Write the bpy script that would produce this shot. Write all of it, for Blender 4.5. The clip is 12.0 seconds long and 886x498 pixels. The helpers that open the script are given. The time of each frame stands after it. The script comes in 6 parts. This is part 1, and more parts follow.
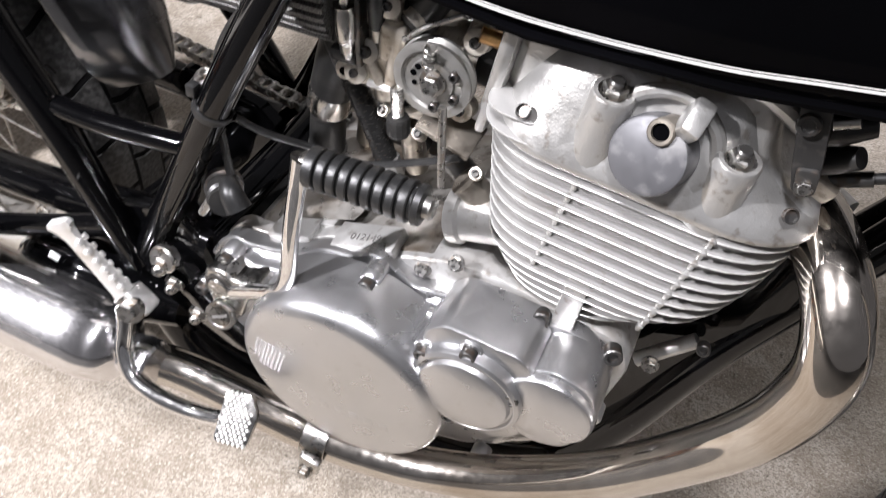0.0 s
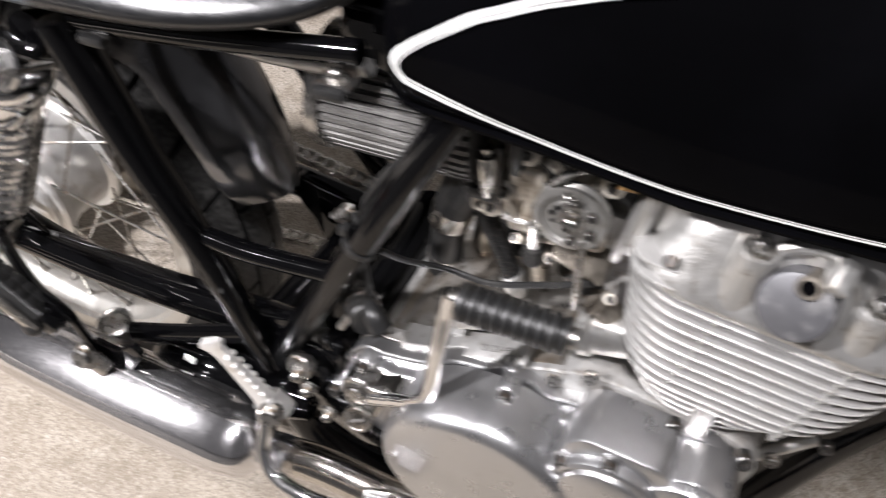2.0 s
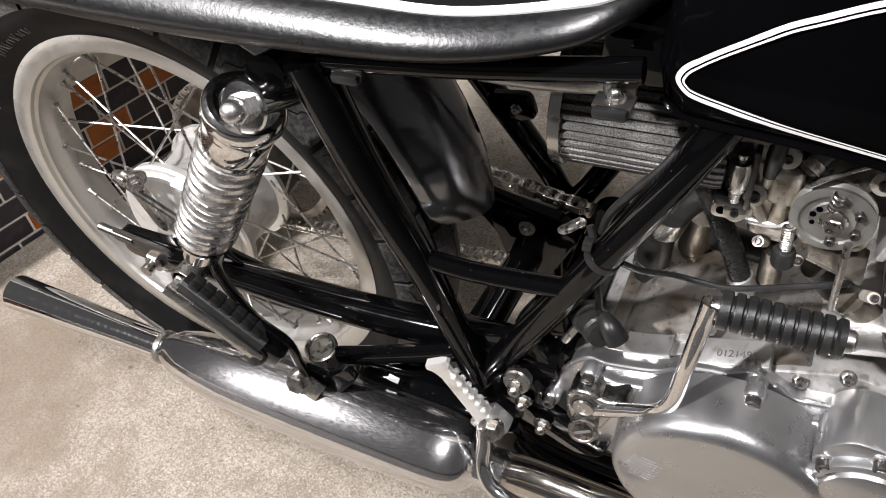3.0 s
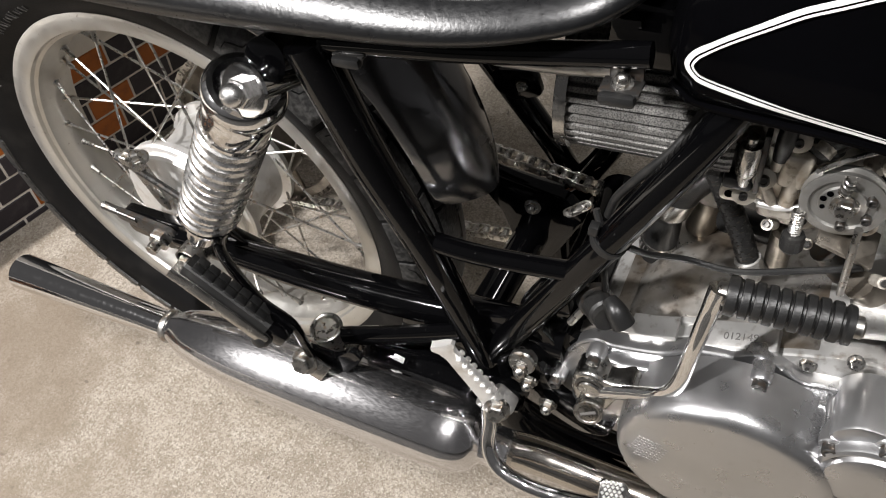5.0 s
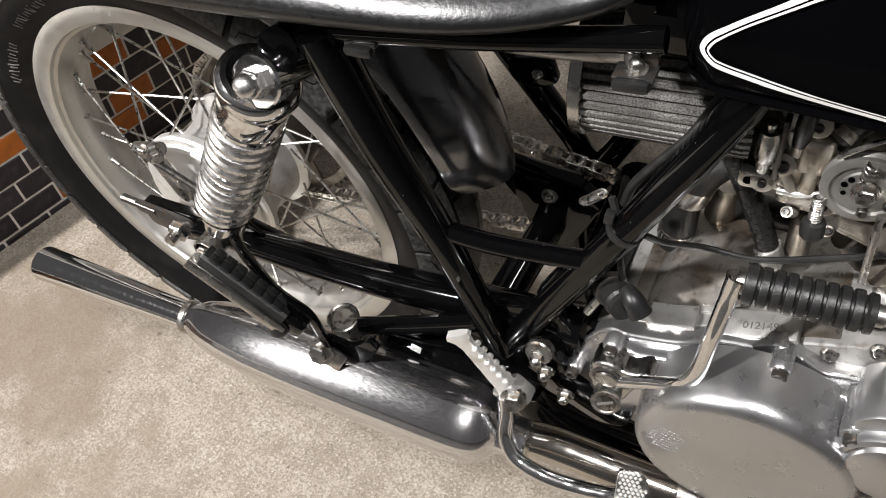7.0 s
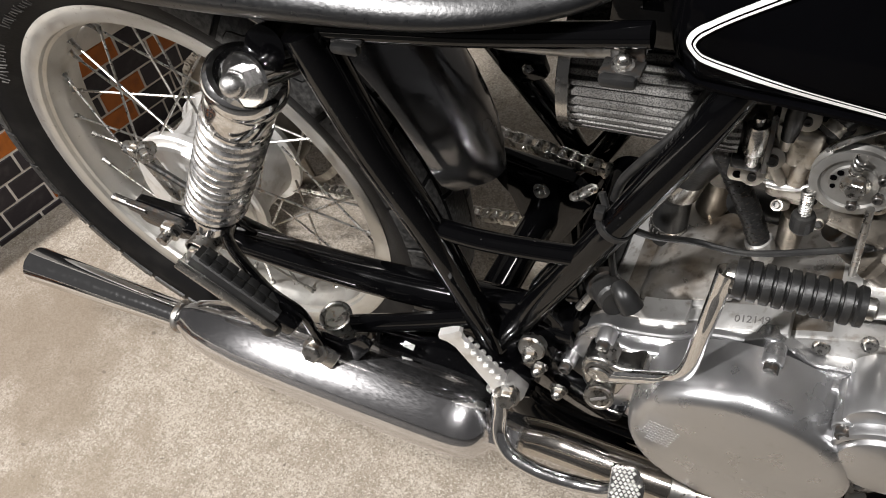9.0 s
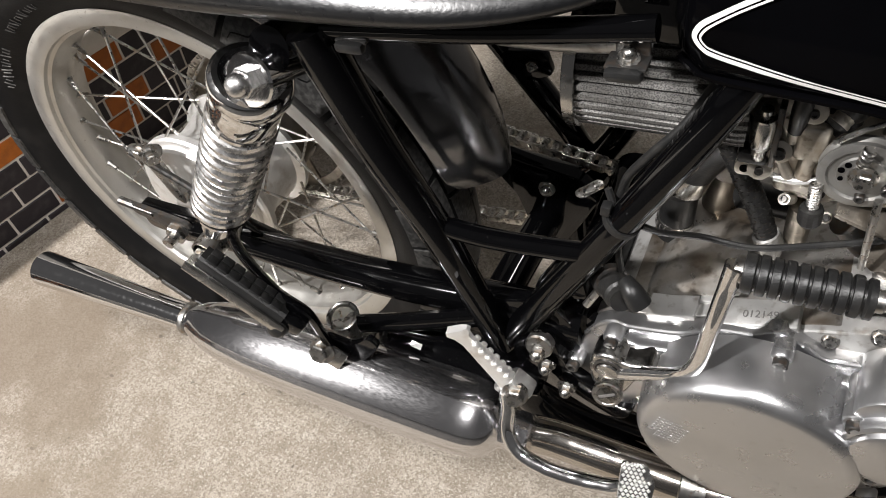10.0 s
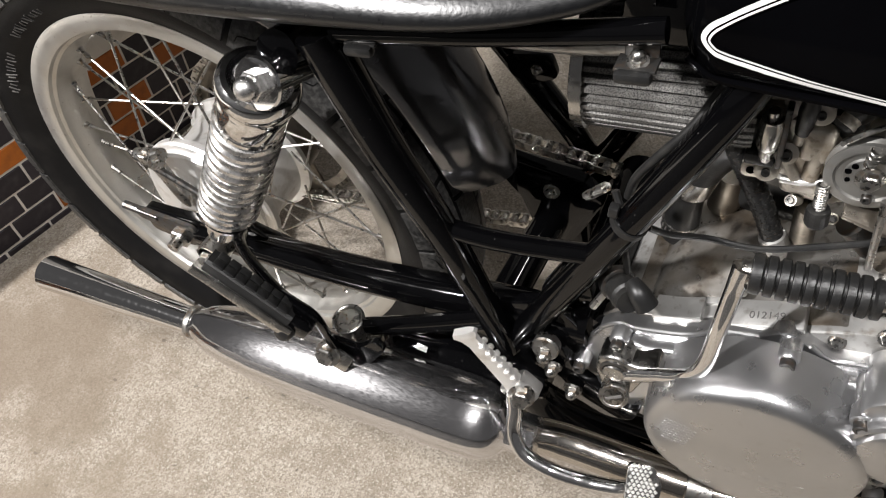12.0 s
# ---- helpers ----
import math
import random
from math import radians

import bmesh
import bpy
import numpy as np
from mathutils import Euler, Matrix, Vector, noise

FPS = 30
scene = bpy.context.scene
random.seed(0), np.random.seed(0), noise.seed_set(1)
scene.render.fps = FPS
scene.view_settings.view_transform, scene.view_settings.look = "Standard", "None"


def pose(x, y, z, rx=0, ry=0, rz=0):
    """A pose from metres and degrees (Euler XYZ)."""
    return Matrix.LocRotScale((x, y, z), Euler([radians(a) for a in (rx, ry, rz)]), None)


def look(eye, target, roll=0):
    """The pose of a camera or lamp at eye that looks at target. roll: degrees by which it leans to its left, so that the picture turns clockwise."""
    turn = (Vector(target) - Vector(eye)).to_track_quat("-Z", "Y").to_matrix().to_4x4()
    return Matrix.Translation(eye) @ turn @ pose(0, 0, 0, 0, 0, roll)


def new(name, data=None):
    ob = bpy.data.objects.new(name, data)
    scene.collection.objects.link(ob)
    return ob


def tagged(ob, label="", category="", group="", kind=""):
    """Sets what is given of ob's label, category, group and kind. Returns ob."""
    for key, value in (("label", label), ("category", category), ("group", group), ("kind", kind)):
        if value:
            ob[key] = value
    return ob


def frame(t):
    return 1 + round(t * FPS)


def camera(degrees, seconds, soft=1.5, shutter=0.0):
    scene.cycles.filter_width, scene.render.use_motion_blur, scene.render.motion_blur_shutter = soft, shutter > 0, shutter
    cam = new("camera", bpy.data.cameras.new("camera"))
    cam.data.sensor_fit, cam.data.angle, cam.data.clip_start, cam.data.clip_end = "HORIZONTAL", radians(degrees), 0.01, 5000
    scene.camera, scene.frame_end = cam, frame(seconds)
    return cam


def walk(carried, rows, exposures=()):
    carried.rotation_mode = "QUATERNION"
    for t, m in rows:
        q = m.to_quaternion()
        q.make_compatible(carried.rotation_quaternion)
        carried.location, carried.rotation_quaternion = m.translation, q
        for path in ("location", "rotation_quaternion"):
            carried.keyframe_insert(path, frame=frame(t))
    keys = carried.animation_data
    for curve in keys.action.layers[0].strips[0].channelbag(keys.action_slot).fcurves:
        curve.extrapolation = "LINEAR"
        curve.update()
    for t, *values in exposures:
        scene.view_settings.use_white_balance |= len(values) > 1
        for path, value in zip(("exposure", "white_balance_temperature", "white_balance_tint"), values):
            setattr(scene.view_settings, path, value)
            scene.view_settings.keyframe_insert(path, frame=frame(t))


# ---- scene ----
cam = camera(59.60, 12.0, soft=1.0, shutter=0.7)
ROWS = [
    (0.0, (0.7505, -0.4233, 0.8988), (0.5759, 0.2148, 0.1489), 12.82),
    (0.5, (0.7705, -0.4298, 0.8971), (0.5784, 0.1886, 0.1351), 13.19),
    (1.0, (0.7813, -0.4261, 0.9122), (0.5823, 0.1920, 0.1516), 12.84),
    (1.5, (0.7481, -0.4182, 0.9467), (0.5229, 0.2218, 0.2121), 8.73),
    (2.0, (0.6653, -0.4305, 0.9707), (0.4439, 0.2012, 0.2277), 7.56),
    (2.5, (0.5632, -0.4614, 0.9762), (0.3122, 0.1473, 0.2236), 1.56),
    (3.0, (0.5402, -0.4818, 0.9764), (0.2544, 0.1199, 0.2306), -0.79),
    (3.2, (0.5418, -0.4808, 0.9765), (0.2565, 0.1193, 0.2293), -0.94),
    (4.8, (0.5394, -0.4668, 0.9835), (0.2574, 0.1045, 0.2127), -1.88),
    (5.0, (0.5359, -0.4681, 0.9811), (0.2562, 0.0990, 0.2065), -1.68),
    (5.5, (0.5356, -0.4690, 0.9811), (0.2457, 0.0884, 0.2032), -2.69),
    (6.0, (0.5359, -0.4711, 0.9810), (0.2340, 0.0785, 0.2019), -3.72),
    (6.5, (0.5379, -0.4714, 0.9786), (0.2341, 0.0746, 0.1978), -3.95),
    (7.0, (0.5401, -0.4648, 0.9785), (0.2390, 0.0816, 0.1969), -4.03),
    (9.0, (0.5435, -0.4599, 0.9785), (0.2479, 0.0824, 0.1920), -4.51),
    (9.5, (0.5419, -0.4633, 0.9803), (0.2418, 0.0775, 0.1945), -5.02),
    (10.0, (0.5431, -0.4623, 0.9762), (0.2410, 0.0793, 0.1918), -5.59),
    (10.5, (0.5425, -0.4623, 0.9763), (0.2408, 0.0795, 0.1919), -5.80),
    (11.0, (0.5392, -0.4612, 0.9760), (0.2367, 0.0824, 0.1930), -5.98),
    (11.5, (0.5386, -0.4589, 0.9764), (0.2380, 0.0906, 0.1969), -5.53),
    (12.0, (0.5376, -0.4672, 0.9772), (0.2361, 0.0793, 0.1959), -5.56),
]
EXPOSURES = [(0.0, 1.22, 6050, 15), (0.5, 0.95, 6080, 14), (1.0, 0.85, 6120, 13), (1.5, 0.88, 6160, 15), (2.0, 0.90, 6180, 15), (2.5, 0.76, 6200, 14), (3.2, 0.62, 6260, 13), (5.0, 0.51, 6330, 11), (12.0, 0.51, 6330, 11)]
AMBIENT = 0.06
# First two lamps placed from the muffler's glints; third added as fill behind
LAMPS = [((-1.25, -1.70, 2.30), 470, 0.07), ((0.60, -0.88, 2.25), 105, 0.12), ((0.90, 2.40, 2.30), 20, 0.14)]
walk(cam, [(t, look(eye, target, roll)) for t, eye, target, roll in ROWS], EXPOSURES)

# ---- light ----
world = bpy.data.worlds.new("night")
scene.world = world
world.use_nodes = True
world.node_tree.nodes["Background"].inputs[0].default_value = (1.0, 0.965, 0.94, 1)
world.node_tree.nodes["Background"].inputs[1].default_value = AMBIENT


def lamp(name, kind, place, target, watts, size, colour):
    data = bpy.data.lights.new(name, kind)
    data.energy, data.color = watts, colour
    if kind == "AREA":
        data.shape, data.size = "DISK", size
    else:
        data.shadow_soft_size = size
    ob = new(name, data)
    ob.matrix_world = look(place, target)
    return ob


for lamp_place, lamp_watts, lamp_size in LAMPS:
    lamp("unseen_lamp", "POINT", lamp_place, (0.3, 0, 0.4), lamp_watts, lamp_size, (1.0, 0.965, 0.925))


# ---- materials ----
def material(name, base, rough=0.5, metal=0.0, coat=0.0, spots=(), relief=(), rough_noise=(), random_value=0.0, specular=0.5):
    """spots: rows of (scale, low, high, colour, amount). relief: rows of (scale, distance). rough_noise: (scale, low, high)."""
    m = bpy.data.materials.new(name)
    m.use_nodes = True
    nt = m.node_tree
    bsdf = nt.nodes["Principled BSDF"]
    bsdf.inputs["Roughness"].default_value = rough
    bsdf.inputs["Metallic"].default_value = metal
    bsdf.inputs["Coat Weight"].default_value = coat
    bsdf.inputs["Coat Roughness"].default_value = 0.05
    bsdf.inputs["Specular IOR Level"].default_value = specular
    bsdf.inputs["Base Color"].default_value = (*base, 1)
    where = nt.nodes.new("ShaderNodeTexCoord").outputs["Object"]

    def grain(scale, detail=5.0):
        n = nt.nodes.new("ShaderNodeTexNoise")
        n.inputs["Scale"].default_value, n.inputs["Detail"].default_value = scale, detail
        nt.links.new(where, n.inputs["Vector"])
        return n.outputs["Fac"]

    def ramp(fac, low, high, a=0.0, b=1.0):
        n = nt.nodes.new("ShaderNodeMapRange")
        n.clamp = True
        for k, v in enumerate((low, high, a, b), 1):
            n.inputs[k].default_value = v
        nt.links.new(fac, n.inputs[0])
        return n.outputs[0]

    colour = None
    if random_value:
        info = nt.nodes.new("ShaderNodeObjectInfo").outputs["Random"]
        hsv = nt.nodes.new("ShaderNodeHueSaturation")
        hsv.inputs["Color"].default_value = (*base, 1)
        nt.links.new(ramp(info, 0, 1, 1 - random_value, 1 + random_value), hsv.inputs["Value"])
        colour = hsv.outputs[0]
    for scale, low, high, tint, amount in spots:
        mix = nt.nodes.new("ShaderNodeMix")
        mix.data_type = "RGBA"
        nt.links.new(ramp(grain(scale), low, high, 0, amount), mix.inputs[0])
        if colour:
            nt.links.new(colour, mix.inputs[6])
        else:
            mix.inputs[6].default_value = (*base, 1)
        mix.inputs[7].default_value = (*tint, 1)
        colour = mix.outputs[2]
    if colour:
        nt.links.new(colour, bsdf.inputs["Base Color"])
    if rough_noise:
        nt.links.new(ramp(grain(rough_noise[0], 8), 0.3, 0.7, rough_noise[1], rough_noise[2]), bsdf.inputs["Roughness"])
    normal = None
    for scale, distance in relief:
        bump = nt.nodes.new("ShaderNodeBump")
        bump.inputs["Strength"].default_value, bump.inputs["Distance"].default_value = 1.0, distance
        nt.links.new(grain(scale), bump.inputs["Height"])
        if normal:
            nt.links.new(normal, bump.inputs["Normal"])
        normal = bump.outputs[0]
    if normal:
        nt.links.new(normal, bsdf.inputs["Normal"])
    return m


def worn_chrome(name, base, sharp, blunt, share, stretch, spots=(), brushed=0.0):
    """Plating whose mirror is partly dulled by fine scratches: a sharp and a blunt gloss mixed, with scratches drawn out by stretch."""
    m = material(name, base, sharp, 1.0, spots=spots)
    nt = m.node_tree
    one = nt.nodes["Principled BSDF"]
    two = nt.nodes.new("ShaderNodeBsdfPrincipled")
    two.inputs["Metallic"].default_value, two.inputs["Roughness"].default_value = 1.0, blunt
    two.inputs["Base Color"].default_value = (*base, 1)
    if one.inputs["Base Color"].links:
        nt.links.new(one.inputs["Base Color"].links[0].from_socket, two.inputs["Base Color"])
    where = nt.nodes.new("ShaderNodeTexCoord").outputs["Object"]
    scaled = nt.nodes.new("ShaderNodeVectorMath")
    scaled.operation = "MULTIPLY"
    scaled.inputs[1].default_value = stretch
    nt.links.new(where, scaled.inputs[0])
    fine = nt.nodes.new("ShaderNodeTexNoise")
    fine.inputs["Scale"].default_value, fine.inputs["Detail"].default_value = 3.0, 6.0
    nt.links.new(scaled.outputs[0], fine.inputs["Vector"])
    amount = nt.nodes.new("ShaderNodeMapRange")
    amount.inputs[1].default_value, amount.inputs[2].default_value = 0.38, 0.64
    amount.inputs[3].default_value, amount.inputs[4].default_value = share * 0.35, min(share * 1.7, 1.0)
    nt.links.new(fine.outputs["Fac"], amount.inputs[0])
    bump = nt.nodes.new("ShaderNodeBump")
    bump.inputs["Strength"].default_value, bump.inputs["Distance"].default_value = 1.0, 0.000003
    nt.links.new(fine.outputs["Fac"], bump.inputs["Height"])
    nt.links.new(bump.outputs[0], two.inputs["Normal"])
    if brushed:
        round_about = nt.nodes.new("ShaderNodeTangent")
        round_about.direction_type, round_about.axis = "RADIAL", "X"
        nt.links.new(round_about.outputs[0], two.inputs["Tangent"])
        two.inputs["Anisotropic"].default_value = brushed
    mix = nt.nodes.new("ShaderNodeMixShader")
    nt.links.new(amount.outputs[0], mix.inputs[0])
    nt.links.new(one.outputs[0], mix.inputs[1])
    nt.links.new(two.outputs[0], mix.inputs[2])
    nt.links.new(mix.outputs[0], nt.nodes["Material Output"].inputs[0])
    return m


CHROME = material("chrome", (0.70, 0.695, 0.69), 0.05, 1.0, rough_noise=(160, 0.03, 0.09), relief=[(60, 0.00002)],
                  spots=[(160, 0.66, 0.74, (0.30, 0.26, 0.22), 0.4)])
SCRATCHED = worn_chrome("scratched_chrome", (0.68, 0.67, 0.675), 0.055, 0.26, 0.27, (70, 420, 420), brushed=0.78)
SPRING = worn_chrome("dull_chromed_spring", (0.66, 0.65, 0.635), 0.22, 0.45, 0.3, (40, 40, 40), [(30, 0.60, 0.72, (0.42, 0.27, 0.16), 0.4)])
BARE = material("bright_cast_alloy", (0.80, 0.79, 0.77), 0.42, 0.75, rough_noise=(90, 0.34, 0.5), relief=[(600, 0.0001)],
                spots=[(60, 0.52, 0.7, (0.45, 0.40, 0.33), 0.5)])
HEADER = worn_chrome("heat_tinted_chrome", (0.54, 0.51, 0.47), 0.06, 0.26, 0.24, (40, 40, 40), [(6, 0.46, 0.66, (0.27, 0.20, 0.13), 0.6)])
POLISHED = material("polished_aluminium", (0.50, 0.50, 0.505), 0.31, 0.95, rough_noise=(38, 0.25, 0.36), relief=[(1400, 0.00002), (45, 0.00006)],
                    spots=[(12, 0.48, 0.70, (0.42, 0.42, 0.415), 0.5), (70, 0.60, 0.74, (0.40, 0.39, 0.37), 0.35), (14, 0.60, 0.72, (0.56, 0.56, 0.555), 0.4)])
SHOCK_CHROME = worn_chrome("bright_chrome", (0.72, 0.715, 0.71), 0.06, 0.32, 0.10, (90, 90, 90))
# Grime, coloured darker for the dim light under the carburettor and inside the wheel
DARKENED_GRIME = material("darkened_grimy_alloy", (0.26, 0.235, 0.20), 0.4, 0.8, rough_noise=(60, 0.25, 0.55), relief=[(500, 0.00005), (60, 0.0003)],
                 spots=[(25, 0.46, 0.62, (0.07, 0.055, 0.04), 0.85), (120, 0.60, 0.70, (0.36, 0.32, 0.27), 0.5)])
OILY_DECK = material("oil_stained_gearbox_alloy", (0.36, 0.345, 0.32), 0.36, 0.8, rough_noise=(50, 0.24, 0.5), relief=[(500, 0.00006), (60, 0.0002)],
                     spots=[(18, 0.44, 0.60, (0.14, 0.105, 0.07), 0.85), (90, 0.54, 0.68, (0.06, 0.045, 0.03), 0.7)])
PLATED = material("worn_plated_steel", (0.46, 0.45, 0.43), 0.22, 1.0, rough_noise=(90, 0.14, 0.32), relief=[(500, 0.00003)], spots=[(40, 0.55, 0.75, (0.30, 0.28, 0.25), 0.5)])
STAINED = material("stained_cast_aluminium", (0.54, 0.535, 0.52), 0.38, 0.75, rough_noise=(80, 0.32, 0.55), relief=[(900, 0.00012), (90, 0.0003)],
                   spots=[(16, 0.48, 0.66, (0.27, 0.245, 0.215), 0.75), (110, 0.56, 0.70, (0.20, 0.165, 0.13), 0.6)])
FIN_CAST = material("dull_sand_cast_aluminium", (0.31, 0.305, 0.295), 0.48, 0.5, rough_noise=(140, 0.46, 0.64), relief=[(900, 0.00010), (160, 0.0002)],
                    spots=[(40, 0.50, 0.68, (0.26, 0.25, 0.235), 0.6), (170, 0.60, 0.72, (0.19, 0.165, 0.14), 0.5)])
LINK_STEEL = material("oily_black_steel", (0.016, 0.0155, 0.015), 0.45, 0.2, rough_noise=(150, 0.34, 0.55), spots=[(120, 0.58, 0.7, (0.05, 0.045, 0.04), 0.5)])
EDGE = material("machined_aluminium_edge", (0.52, 0.515, 0.50), 0.42, 0.75, rough_noise=(160, 0.32, 0.52), spots=[(60, 0.48, 0.66, (0.34, 0.32, 0.29), 0.7)])
CAST = material("cast_aluminium", (0.46, 0.455, 0.44), 0.36, 0.80, rough_noise=(90, 0.28, 0.46), relief=[(700, 0.00018), (70, 0.0005), (18, 0.0006)],
                spots=[(70, 0.54, 0.68, (0.33, 0.31, 0.28), 0.55), (25, 0.50, 0.70, (0.38, 0.365, 0.34), 0.5), (140, 0.60, 0.72, (0.22, 0.19, 0.155), 0.6)])
ZINC = material("dull_die_cast_zinc", (0.64, 0.60, 0.53), 0.36, 0.62, rough_noise=(90, 0.28, 0.55), relief=[(700, 0.00014), (150, 0.0003)],
                spots=[(35, 0.48, 0.66, (0.26, 0.20, 0.13), 0.7), (160, 0.56, 0.68, (0.14, 0.11, 0.08), 0.6)])
STEEL = material("zinc_plated_steel", (0.40, 0.39, 0.37), 0.34, 1.0, rough_noise=(200, 0.2, 0.45),
                 spots=[(150, 0.55, 0.7, (0.28, 0.19, 0.11), 0.7)])
DARK_STEEL = material("dark_oiled_steel", (0.09, 0.088, 0.085), 0.4, 0.85, spots=[(150, 0.5, 0.7, (0.10, 0.07, 0.05), 0.8)], rough_noise=(150, 0.25, 0.5))
CHAIN_STEEL = material("chain_steel", (0.66, 0.64, 0.60), 0.28, 1.0, rough_noise=(250, 0.2, 0.5), spots=[(120, 0.5, 0.68, (0.17, 0.14, 0.11), 0.8)])
PAINT = material("black_gloss_frame_paint", (0.0012, 0.0012, 0.0014), 0.06, specular=0.30, rough_noise=(40, 0.035, 0.09), relief=[(25, 0.00004)],
                 spots=[(330, 0.725, 0.76, (0.16, 0.155, 0.15), 0.4)])
TANK_PAINT = material("black_tank_paint", (0.0010, 0.0010, 0.0012), 0.06, specular=0.012, spots=[(8, 0.5, 0.7, (0.002, 0.002, 0.0026), 0.5)])
FENDER_PAINT = material("worn_black_fender_paint", (0.17, 0.17, 0.175), 0.2, 0.9, rough_noise=(24, 0.08, 0.28), relief=[(9, 0.0018), (34, 0.0006)],
                        spots=[(120, 0.72, 0.77, (0.22, 0.21, 0.20), 0.5), (12, 0.55, 0.75, (0.05, 0.047, 0.044), 0.7)])
WHITE = material("white_pinstripe_paint", (0.82, 0.82, 0.80), 0.3, coat=0.5, spots=[(90, 0.6, 0.8, (0.6, 0.6, 0.58), 0.4)])
RUBBER = material("black_rubber", (0.010, 0.010, 0.010), 0.38, specular=0.4, relief=[(500, 0.0002)], spots=[(60, 0.5, 0.75, (0.025, 0.024, 0.022), 0.7)])
TYRE = material("tyre_rubber", (0.0045, 0.0045, 0.0048), 0.5, specular=0.12, relief=[(400, 0.0002)], spots=[(30, 0.5, 0.75, (0.016, 0.015, 0.014), 0.6)])
TREAD = material("dusty_tread_rubber", (0.014, 0.0138, 0.0135), 0.42, relief=[(300, 0.0006)], spots=[(220, 0.4, 0.65, (0.08, 0.078, 0.074), 0.6)])
LEATHER = material("black_leatherette", (0.0035, 0.0037, 0.0042), 0.31, specular=0.6, relief=[(420, 0.00014), (110, 0.00022)], rough_noise=(200, 0.27, 0.36))
RIM_ALLOY = material("dull_rim_alloy", (0.56, 0.55, 0.52), 0.36, 0.85, rough_noise=(60, 0.28, 0.5), relief=[(500, 0.0001)],
                     spots=[(20, 0.5, 0.75, (0.46, 0.43, 0.38), 0.6), (180, 0.66, 0.74, (0.2, 0.17, 0.14), 0.6)])
CONCRETE = material("stained_concrete", (0.37, 0.33, 0.28), 0.9, relief=[(300, 0.0010), (25, 0.0010), (90, 0.0009)], specular=0.2,
                    spots=[(2.2, 0.46, 0.62, (0.30, 0.26, 0.21), 0.6), (7, 0.50, 0.62, (0.23, 0.195, 0.155), 0.6), (22, 0.50, 0.64, (0.22, 0.185, 0.145), 0.55), (16, 0.60, 0.70, (0.50, 0.46, 0.40), 0.5),
                           (65, 0.52, 0.64, (0.22, 0.185, 0.145), 0.55), (190, 0.50, 0.60, (0.20, 0.172, 0.135), 0.65), (420, 0.50, 0.60, (0.15, 0.127, 0.10), 0.6), (300, 0.56, 0.66, (0.52, 0.48, 0.42), 0.5), (55, 0.69, 0.73, (0.10, 0.085, 0.07), 0.85), (110, 0.71, 0.75, (0.09, 0.078, 0.062), 0.8)])


def stain(mat, middle, radius, tint, amount):
    """A soft-edged stain of its own on a slab."""
    nt = mat.node_tree
    bsdf = nt.nodes["Principled BSDF"]
    where = nt.nodes.new("ShaderNodeTexCoord").outputs["Object"]
    rough = nt.nodes.new("ShaderNodeTexNoise")
    rough.inputs["Scale"].default_value, rough.inputs["Detail"].default_value = 9.0, 7.0
    nt.links.new(where, rough.inputs["Vector"])
    far = nt.nodes.new("ShaderNodeVectorMath")
    far.operation = "DISTANCE"
    far.inputs[1].default_value = middle
    nt.links.new(where, far.inputs[0])
    add = nt.nodes.new("ShaderNodeMath")
    add.operation = "MULTIPLY_ADD"
    add.inputs[1].default_value = radius * 2.6
    nt.links.new(rough.outputs["Fac"], add.inputs[0])
    nt.links.new(far.outputs["Value"], add.inputs[2])
    fall = nt.nodes.new("ShaderNodeMapRange")
    fall.interpolation_type = "SMOOTHSTEP"
    for k, v in enumerate((radius * 1.6, radius * 2.7, amount, 0.0), 1):
        fall.inputs[k].default_value = v
    nt.links.new(add.outputs[0], fall.inputs[0])
    mix = nt.nodes.new("ShaderNodeMix")
    mix.data_type = "RGBA"
    nt.links.new(fall.outputs[0], mix.inputs[0])
    nt.links.new(bsdf.inputs["Base Color"].links[0].from_socket, mix.inputs[6])
    mix.inputs[7].default_value = (*tint, 1)
    nt.links.new(mix.outputs[2], bsdf.inputs["Base Color"])


stain(CONCRETE, (-0.34, -0.20, 0.0), 0.20, (0.17, 0.135, 0.10), 0.8)
stain(CONCRETE, (-0.10, -0.45, 0.0), 0.16, (0.19, 0.155, 0.115), 0.7)
stain(CONCRETE, (0.36, -0.34, 0.0), 0.05, (0.20, 0.165, 0.125), 0.6)
TILE_DARK = material("dark_slate_brick_tile", (0.026, 0.022, 0.026), 0.5, specular=0.25, relief=[(260, 0.0006), (40, 0.001)], random_value=0.3,
                     spots=[(60, 0.5, 0.75, (0.055, 0.048, 0.050), 0.6)])
TILE_ORANGE = material("orange_brick_tile", (0.36, 0.105, 0.014), 0.45, specular=0.25, relief=[(260, 0.0006), (40, 0.001)], random_value=0.2,
                       spots=[(50, 0.45, 0.7, (0.22, 0.07, 0.016), 0.7)])
MORTAR = material("pale_mortar", (0.62, 0.58, 0.53), 0.9, relief=[(300, 0.001)], spots=[(50, 0.45, 0.7, (0.38, 0.35, 0.31), 0.6)])
COPING = material("pale_coping_stone", (0.62, 0.58, 0.52), 0.85, relief=[(200, 0.001)], spots=[(30, 0.45, 0.7, (0.48, 0.44, 0.38), 0.6)])
STUCCO = material("grey_stucco", (0.34, 0.325, 0.30), 0.9, relief=[(120, 0.002)], spots=[(6, 0.4, 0.7, (0.15, 0.14, 0.13), 0.6)])
